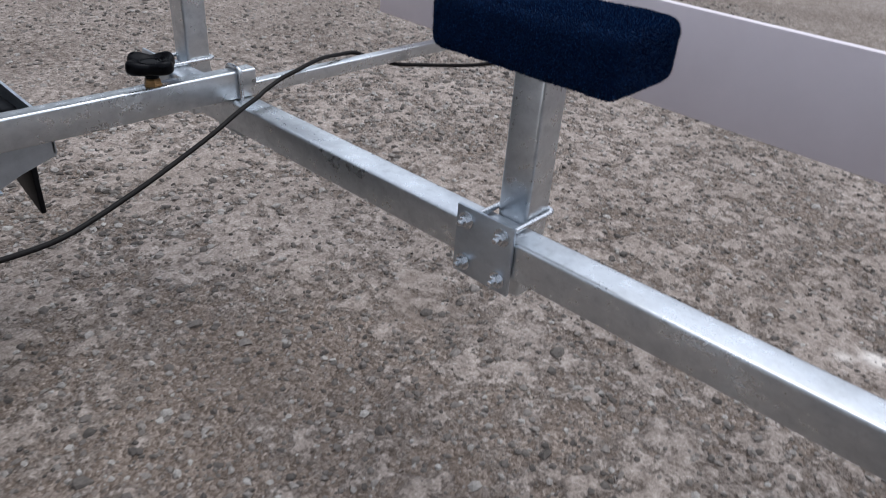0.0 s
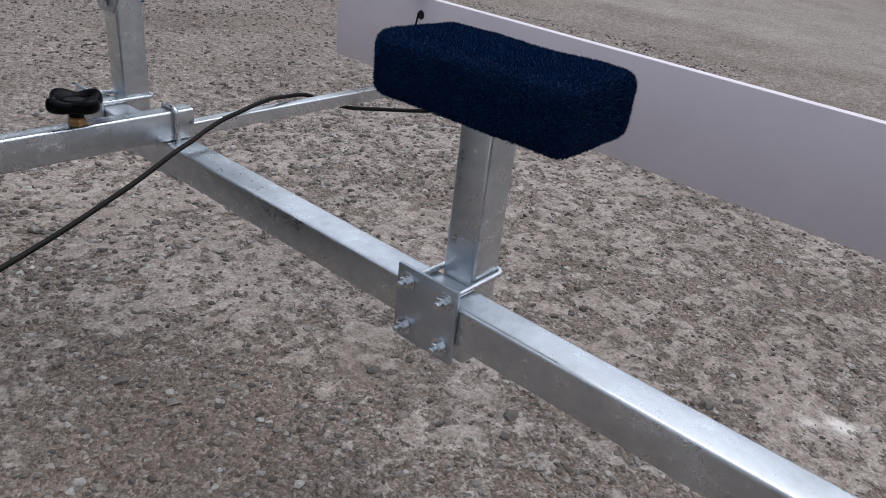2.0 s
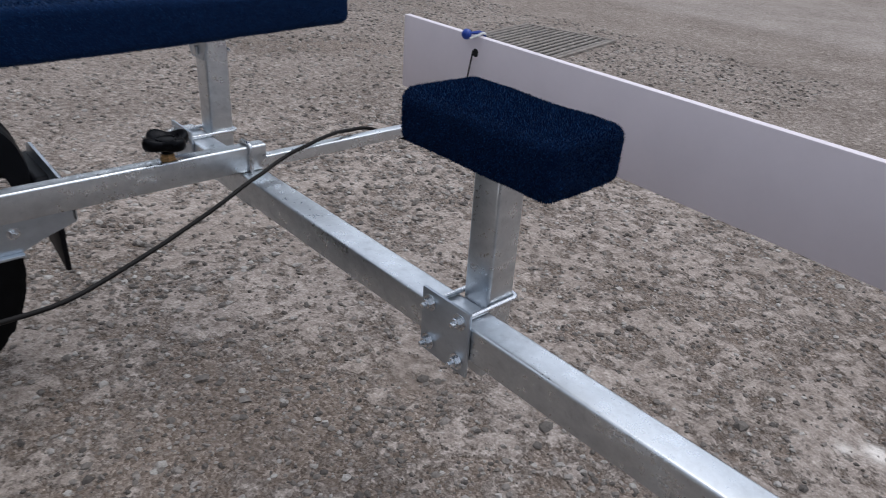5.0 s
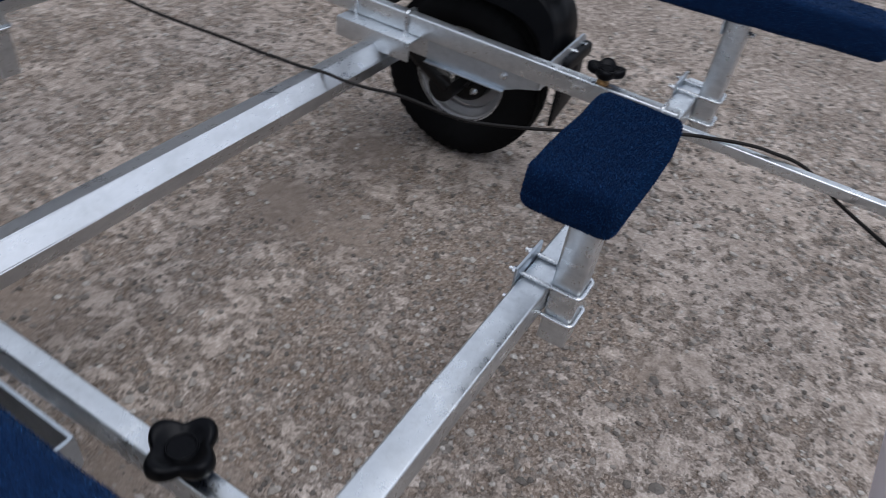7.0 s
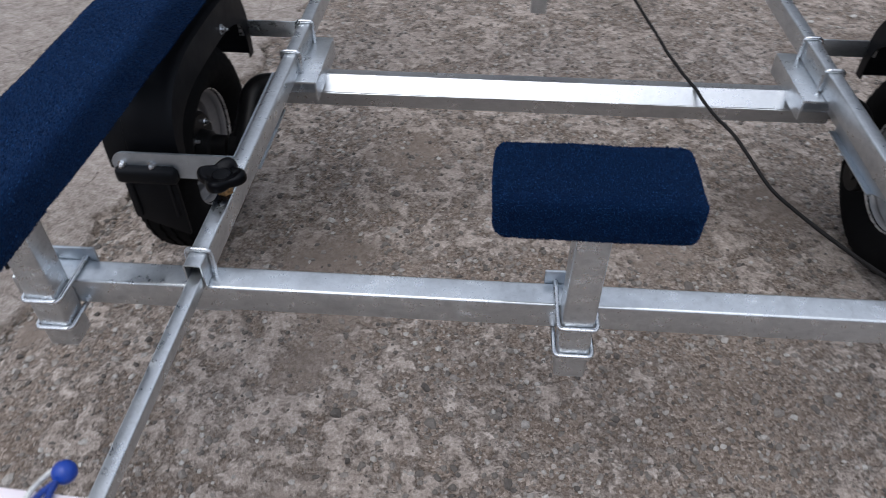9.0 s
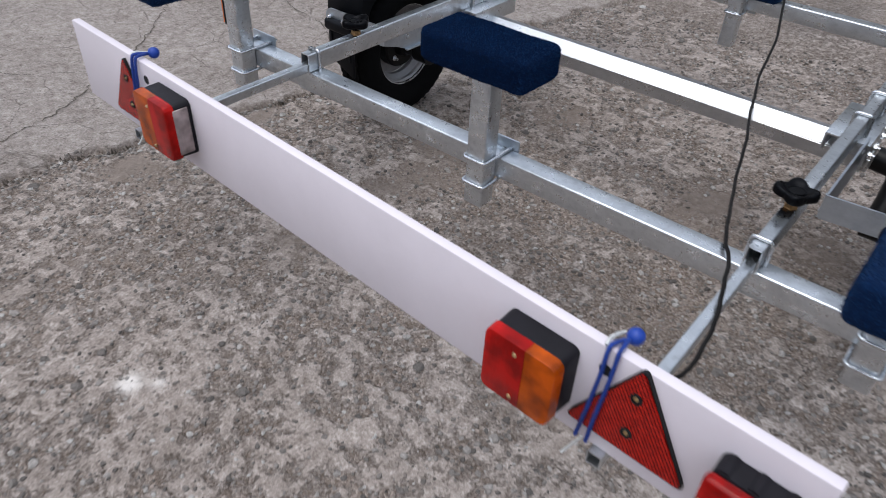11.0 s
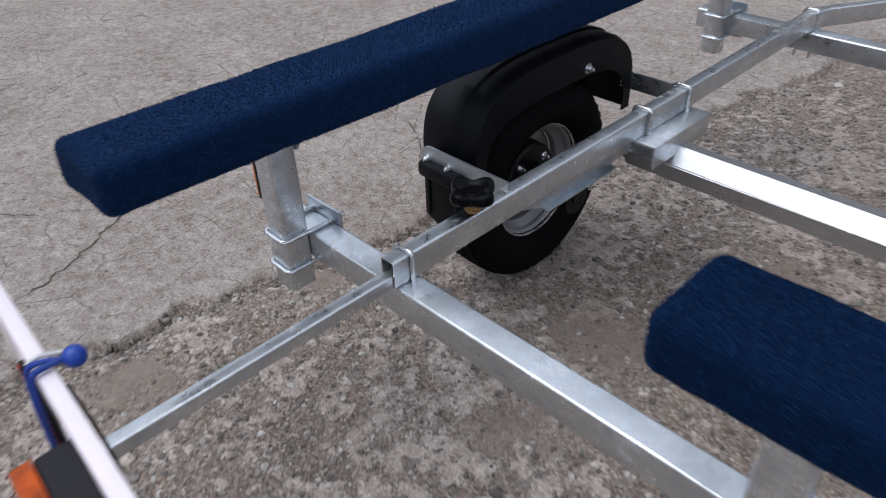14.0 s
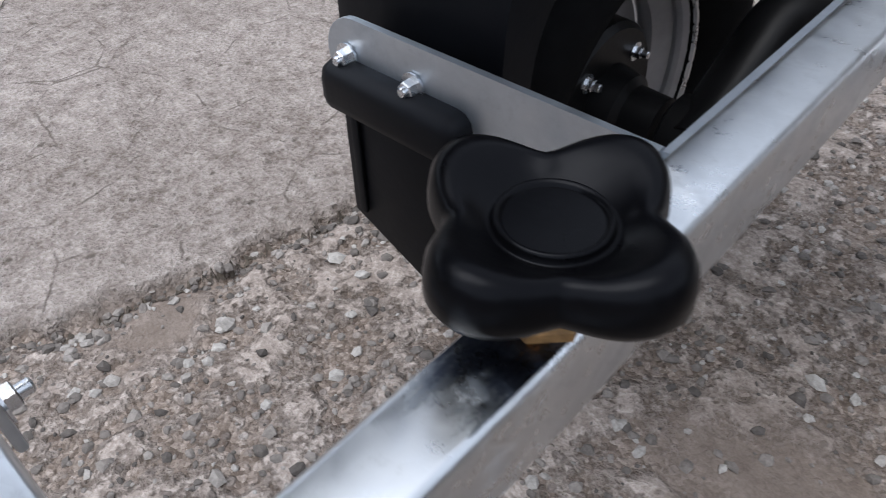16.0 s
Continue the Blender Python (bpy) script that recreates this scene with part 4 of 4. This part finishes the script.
# ---- light board arms and clamp knobs ----
def burnt(centre):
    """The same zinc burnt blue-black by welding, with rust at the weld, its edge ragged and fading."""
    m = STEEL.copy()
    m.name = "scorched_zinc"
    n, l = m.node_tree.nodes, m.node_tree.links
    b = n["Principled BSDF"]
    clean = b.inputs["Base Color"].links[0].from_socket
    tc = n.new("ShaderNodeTexCoord")
    sep = n.new("ShaderNodeSeparateXYZ")
    l.new(tc.outputs["Object"], sep.inputs[0])
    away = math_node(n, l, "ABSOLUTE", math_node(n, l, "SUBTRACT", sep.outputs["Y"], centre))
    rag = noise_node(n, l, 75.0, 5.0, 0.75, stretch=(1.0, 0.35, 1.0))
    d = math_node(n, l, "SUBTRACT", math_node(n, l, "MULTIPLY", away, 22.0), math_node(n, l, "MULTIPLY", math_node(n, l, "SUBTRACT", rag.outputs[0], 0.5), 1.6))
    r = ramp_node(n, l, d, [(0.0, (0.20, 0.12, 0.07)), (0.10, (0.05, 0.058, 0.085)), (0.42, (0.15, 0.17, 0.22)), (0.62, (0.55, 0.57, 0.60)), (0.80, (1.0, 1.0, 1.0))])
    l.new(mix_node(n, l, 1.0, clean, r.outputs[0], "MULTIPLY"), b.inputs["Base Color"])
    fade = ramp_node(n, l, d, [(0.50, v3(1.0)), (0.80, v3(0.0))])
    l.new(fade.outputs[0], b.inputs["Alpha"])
    return m


ARM_Z = RAIL_LOW + 0.0118
for s, y_end in ((-1, -0.496), (1, -0.566)):
    bm = bmesh.new()
    hollow(bm, 0.0225, 0.024, 0.002, 0.003, [(s * RAIL_X, 0.36, ARM_Z), (s * RAIL_X, 0.0, ARM_Z), (s * RAIL_X, y_end, ARM_Z)])
    part("light_board_arm", bm, STEEL, trailer, "thin square galvanised extension arm", angle=50)


def clamp_knob(x, y, turn):
    z = RAIL_TOP
    top = thing("clamp_knob", "black four-lobed plastic clamp knob on a brass nut", "knob")
    del top["category"]
    top.parent = trailer
    bm = bmesh.new()
    lathe(bm, [(0.0, 0.0), (0.0, 0.0146), (0.0035, 0.0144), (0.0046, 0.0130), (0.0100, 0.0128), (0.0118, 0.0108), (0.0118, 0.0)], (x, y, z + 0.0003), (0, 0, 1), 6)
    part("brass_nut", bm, BRASS, top, "brass-coloured weld nut", angle=30)
    bm = bmesh.new()
    lathe(bm, [(0.010, 0.0068), (0.026, 0.0068)], (x, y, z), (0, 0, 1), 14)
    part("stud", bm, ZINC, top)
    rings = [(0.0, 0.024, 0), (0.34, 0.024, 0), (0.36, 0.034, 0), (0.62, 0.0350, 0.6), (0.88, 0.0362, 1), (0.96, 0.0385, 1), (1.0, 0.042, 1), (1.0, 0.048, 1), (0.975, 0.0535, 1), (0.92, 0.0570, 1), (0.84, 0.0580, 1),
             (0.76, 0.0568, 0.9), (0.69, 0.0540, 0.7), (0.64, 0.0512, 0.35), (0.605, 0.0488, 0), (0.575, 0.0484, 0), (0.555, 0.0488, 0), (0.545, 0.0506, 0), (0.53, 0.0514, 0), (0.50, 0.0515, 0), (0.475, 0.0506, 0), (0.46, 0.0498, 0), (0.0, 0.0500, 0)]
    bm = bmesh.new()
    k = 72
    R = 0.0440
    grid = []
    for f, h, lobe in rings:
        row = []
        for q in range(k):
            a = 2 * math.pi * q / k
            wave = 0.5 + 0.5 * math.cos(4 * a)
            shape = 0.72 + 0.28 * wave ** 0.72
            rad = f * R * (shape * lobe + 0.72 * (1 - lobe))
            lift = 0.0025 * lobe * (math.cos(4 * a) - 1) * (1 if h > 0.045 else 0)
            row.append(bm.verts.new((x + rad * math.cos(a + turn), y + rad * math.sin(a + turn), z + h - 0.011 + lift)))
        grid.append(row)
    for r0, r1 in zip(grid, grid[1:]):
        for q in range(k):
            bm.faces.new((r0[q], r0[(q + 1) % k], r1[(q + 1) % k], r1[q]))
    bmesh.ops.remove_doubles(bm, verts=bm.verts, dist=1e-6)
    part("grip", bm, KNOB, top, "black star-shaped plastic grip", angle=60)
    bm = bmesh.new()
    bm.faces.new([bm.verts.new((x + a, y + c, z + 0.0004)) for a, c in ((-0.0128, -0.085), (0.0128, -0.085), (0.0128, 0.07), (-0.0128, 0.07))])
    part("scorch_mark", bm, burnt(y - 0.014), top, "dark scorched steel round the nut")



clamp_knob(-RAIL_X, 0.190, radians(-4))
clamp_knob(RAIL_X, 0.183, radians(14))

# ---- light board ----
BA, BB = Vector((-0.842, -0.471)), Vector((0.872, -0.5685))
BL = (BB - BA).length
turn = math.atan2(BB.y - BA.y, BB.x - BA.x)
board = thing("light_board", "white trailer light board with red and amber lamps", "light board", (BA.x, BA.y, 0))
board.rotation_euler = (0, 0, turn)
B0, B1, BT = 0.4555, 0.637, 0.018
part("panel", boxes((0.0, BL, 0.0, BT, B0, B1), bevel=0.0025, seg=2), BOARD, board, "long white plastic panel")


def rounded_block(bm, x0, x1, z0, z1, y0, y1, r0, r1, front_scale=1.0):
    """A block with rounded outline, lofted from the panel outward to y1."""
    cx, cz = (x0 + x1) / 2, (z0 + z1) / 2
    rows = []
    for y, k, r in ((y0, 1.0, r0), (y0 + (y1 - y0) * 0.8, 0.985 * front_scale, r0), (y0 + (y1 - y0) * 0.95, 0.97 * front_scale, r0), (y1, 0.92 * front_scale, r1)):
        rows.append([bm.verts.new((cx + a * k, y, cz + c * k)) for a, c in rounded(x1 - x0, z1 - z0, r)])
    q = len(rows[0])
    for u, v in zip(rows, rows[1:]):
        for i in range(q):
            bm.faces.new((u[i], u[(i + 1) % q], v[(i + 1) % q], v[i]))
    bm.faces.new(rows[0])
    bm.faces.new(rows[-1])


def screw(parent, x, y, z):
    bm = bmesh.new()
    lathe(bm, [(0, 0), (0, 0.0036), (0.0016, 0.0029), (0.0020, 0.0)], (x, y, z), (0, -1, 0), 14)
    box(bm, x - 0.0027, x + 0.0027, y - 0.0027, y - 0.0019, z - 0.0006, z + 0.0006, bevel=0)
    part("screw", bm, SCREW, parent)


def tail_lamp(x0, x1, z0, z1, amber_side, clear):
    lamp = thing("tail_lamp", "rectangular trailer tail lamp with red and amber lens", "lamp")
    del lamp["category"]
    lamp.parent = board
    bm = bmesh.new()
    rounded_block(bm, x0, x1, z0, z1, -0.0005, -0.036, 0.012, 0.012)
    part("housing", bm, LAMP_BODY, lamp, "dark grey plastic lamp housing", angle=40)
    mid = x0 + (x1 - x0) * (0.58 if amber_side > 0 else 0.50)
    for keep_low, mat in ((True, RED_LENS if amber_side > 0 else AMBER_LENS), (False, AMBER_LENS if amber_side > 0 else RED_LENS)):
        bm = bmesh.new()
        rounded_block(bm, x0 - 0.001, x1 + 0.001, z0 - 0.001, z1 + 0.001, -0.0362, -0.056, 0.013, 0.011)
        bm.normal_update()
        bmesh.ops.bisect_plane(bm, geom=bm.verts[:] + bm.edges[:] + bm.faces[:], plane_co=(mid + (-0.0004 if keep_low else 0.0004), 0, 0), plane_no=(1, 0, 0), clear_outer=keep_low, clear_inner=not keep_low)
        bmesh.ops.holes_fill(bm, edges=[e for e in bm.edges if e.is_boundary])
        part("lens", bm, mat, lamp, "red plastic lens" if mat is RED_LENS else "amber plastic lens", angle=40)
    if clear:
        a, c = (x1 - 0.002, x1 + 0.0025)
        part("side_window", boxes((a, c, -0.040, -0.008, z0 + 0.012, z1 - 0.010), bevel=0.002), CLEAR_LENS, lamp, "clear ribbed number plate light window")
    for z in (z0 + 0.014, z1 - 0.018):
        screw(lamp, (x0 + x1) / 2 - 0.006, -0.056, z)
    return lamp


tail_lamp(1.281, 1.396, 0.497, 0.610, 1, False)
tail_lamp(0.360, 0.480, 0.497, 0.616, -1, True)

fog = thing("fog_lamp", "red rear fog lamp with dark housing", "lamp")
del fog["category"]
fog.parent = board
bm = bmesh.new()
rounded_block(bm, 1.598, 1.697, 0.508, 0.594, -0.0005, -0.034, 0.012, 0.012)
for zc in (1.612, 1.6475, 1.683):
    lathe(bm, [(-0.031, 0.0), (-0.031, 0.0125), (-0.001, 0.0135), (-0.001, 0.0)], (zc, 0.0, 0.5835), (0, 1, 0), 20)
part("housing", bm, LAMP_BODY, fog, "dark grey plastic lamp housing", angle=40)
part("lens", boxes((1.5965, 1.6985, -0.054, -0.0335, 0.507, 0.595), bevel=0.008, seg=3), RED_LENS, fog, "red plastic lens", angle=50)
for x, z in ((1.604, 0.556), (1.690, 0.548)):
    screw(fog, x, -0.0538, z)


def triangle(cx, z0, side, depth=0.008):
    tri = thing("triangle_reflector", "red triangular prism reflector with black edge", "reflector")
    del tri["category"]
    tri.parent = board
    h = side * 0.855
    def outline(grow, r):
        pts = [Vector((cx - side / 2 - grow, 0, z0 - grow)), Vector((cx + side / 2 + grow, 0, z0 - grow)), Vector((cx, 0, z0 + h + grow * 1.3))]
        path = []
        for i in range(3):
            path += arc_path([pts[i - 1].lerp(pts[i], 0.5), pts[i], pts[i].lerp(pts[(i + 1) % 3], 0.5)], r, 5)[1:-1]
        return path
    def slab_of(points, y0, y1):
        bm = bmesh.new()
        lo = [bm.verts.new((p.x, y0, p.z)) for p in points]
        hi = [bm.verts.new((p.x, y1, p.z)) for p in points]
        bm.faces.new(lo)
        bm.faces.new(hi)
        for i in range(len(lo)):
            bm.faces.new((lo[i], lo[(i + 1) % len(lo)], hi[(i + 1) % len(hi)], hi[i]))
        return bm
    part("backing", slab_of(outline(0.0035, 0.014), -0.0008, -depth * 0.9), BLACK, tri, "black plastic backing", angle=50)
    part("prism_face", slab_of(outline(0, 0.012), -depth * 0.9, -depth - 0.001), RED_REFLEX, tri, "red prism face", angle=50)
    for z in (z0 + h * 0.68, z0 + h * 0.24):
        bm = bmesh.new()
        lathe(bm, [(0.0, 0.0086), (-0.0016, 0.0082), (-0.0018, 0.0062), (-0.0004, 0.0058), (-0.0004, 0.0)], (cx, -depth - 0.001, z), (0, 1, 0), 24)
        part("boss", bm, BLACK, tri, "dark ring round the fixing screw")
        screw(tri, cx, -depth - 0.0014, z)
    return tri


triangle(1.4860, 0.493, 0.175)
triangle(0.238, 0.485, 0.164)

# the panel is uncut: black discs on both faces paint the holes' shade
for x in (1.434, 0.313):
    bm = bmesh.new()
    lathe(bm, [(-0.0006, 0.0), (-0.0006, 0.0095), (0.0004, 0.0095)], (x, 0, 0.600), (0, 1, 0), 20)
    lathe(bm, [(BT + 0.0006, 0.0), (BT + 0.0006, 0.0095), (BT - 0.0004, 0.0095)], (x, 0, 0.600), (0, 1, 0), 20)
    part("hole_shade_disc", bm, HOLE_SHADE, board, "black disc painted as the shade inside a drilled hole")


def bungee(x, label):
    tie = thing("bungee_tie", label, "bungee cord", (BA.x, BA.y, 0), "bungee ties on the light board")
    tie.rotation_euler = (0, 0, turn)
    for dx in (-0.007, 0.007):
        bm = bmesh.new()
        path = smooth_path([(x + dx * 1.2 - 0.012, -0.011, B0 + 0.012), (x + dx - 0.006, -0.013, B0 + 0.07), (x + dx, -0.010, B0 + 0.14), (x + dx, -0.004, B1 + 0.001), (x + dx * 0.8, BT * 0.4, B1 + 0.0065), (x + 0.004, BT + 0.010, B1 + 0.005)], 6)
        sweep(bm, circle(0.0032, 8), path)
        part("cord", bm, BUNGEE, tie, "blue braided elastic cord", angle=60)
    bm = bmesh.new()
    bmesh.ops.create_uvsphere(bm, u_segments=20, v_segments=12, radius=0.0120, matrix=Matrix.Translation((x + 0.006, BT + 0.020, B1 + 0.004)))
    part("ball", bm, BALL, tie, "blue plastic ball", angle=60)
    bm = bmesh.new()
    sweep(bm, circle(0.0026, 8), smooth_path([(x - 0.012, -0.002, B1 + 0.005), (x - 0.014, BT * 0.5, B1 + 0.0075), (x - 0.014, BT + 0.008, B1 + 0.002), (x - 0.010, BT + 0.024, B1 - 0.002)], 5))
    part("knot_end", bm, TIE, tie, "white elastic end", angle=60)
    bm = bmesh.new()
    sweep(bm, circle(0.0022, 7), smooth_path([(x - 0.010, -0.012, B0 + 0.016), (x - 0.02, -0.018, B0 - 0.006), (x - 0.028, -0.026, B0 - 0.022)], 5))
    part("cord_end", bm, TIE, tie, "white cord end", angle=60)
    bm = bmesh.new()
    sweep(bm, circle(0.0020, 7), smooth_path([(x - 0.002, BT + 0.004, 0.605), (x + 0.003, BT + 0.010, 0.55), (x + 0.008, BT + 0.014, 0.49), (x + 0.012, BT + 0.013, 0.452)], 5))
    part("rear_cord", bm, CABLE, tie, "dark cord down to the arm", angle=60)


bungee(1.440, "blue elastic ball tie round the light board by the triangle")
bungee(0.285, "blue elastic ball tie round the light board by the lamp")

# ---- cable ----
cable = thing("trailer_cable", "long black electric cable draped over the trailer frame", "cable")
bm = bmesh.new()
path = smooth_path([(0.425, -0.534, 0.448), (0.455, -0.515, 0.438), (0.50, -0.470, 0.428), (0.555, -0.41, 0.425), (0.610, -0.355, 0.423), (0.634, -0.315, 0.436), (0.636, -0.26, 0.456), (0.622, -0.19, 0.4635), (0.602, -0.11, 0.463), (0.575, -0.02, 0.450), (0.545, 0.05, 0.440), (0.50, 0.20, 0.400), (0.445, 0.40, 0.362), (0.40, 0.56, 0.378), (0.362, 0.68, 0.384), (0.335, 0.765, 0.3955), (0.318, 0.83, 0.397), (0.285, 0.95, 0.412), (0.235, 1.20, 0.430), (0.165, 1.41, 0.495), (0.115, 1.53, 0.519), (0.05, 1.66, 0.48), (0.0, 1.90, 0.42), (0.0, 2.3, 0.40)], 8)
path = [p + Vector((0.0012 * math.sin(0.37 * k) + 0.0006 * math.sin(1.01 * k + 1.0), 0.0, 0.0009 * math.sin(0.53 * k + 2.0))) if 30 < k < 150 else p for k, p in enumerate(path)]
sweep(bm, circle(0.0040, 9), path)
part("sheath", bm, CABLE, cable, angle=60)

# ---- drain grating ----
grate = thing("drain_grating", "rusty cast iron drain grating set in the concrete", "drain grating", (2.63, -3.08, 0))
grate.rotation_euler = (0, 0, radians(-78))
GW, GH = 0.46, 0.36
bm = boxes((-GW, GW, -GH, -GH + 0.03, -0.02, 0.010), (-GW, GW, GH - 0.03, GH, -0.02, 0.010), (-GW, -GW + 0.03, -GH + 0.031, GH - 0.031, -0.02, 0.010), (GW - 0.03, GW, -GH + 0.031, GH - 0.031, -0.02, 0.010), bevel=0.003)
part("frame", bm, IRON, grate)
# no depth below the bars: a black sheet paints the shade there
part("slot_shade", boxes((-GW + 0.01, GW - 0.01, -GH + 0.01, GH - 0.01, -0.004, 0.001), bevel=0), HOLE_SHADE, grate, "flat black sheet painted as the shade between the drain bars")
for k in range(13):
    y = -GH + 0.055 + k * (2 * GH - 0.11) / 12
    part("bar", boxes((-GW + 0.031, GW - 0.031, y - 0.013, y + 0.013, -0.003, 0.007), bevel=0.002), IRON, grate)
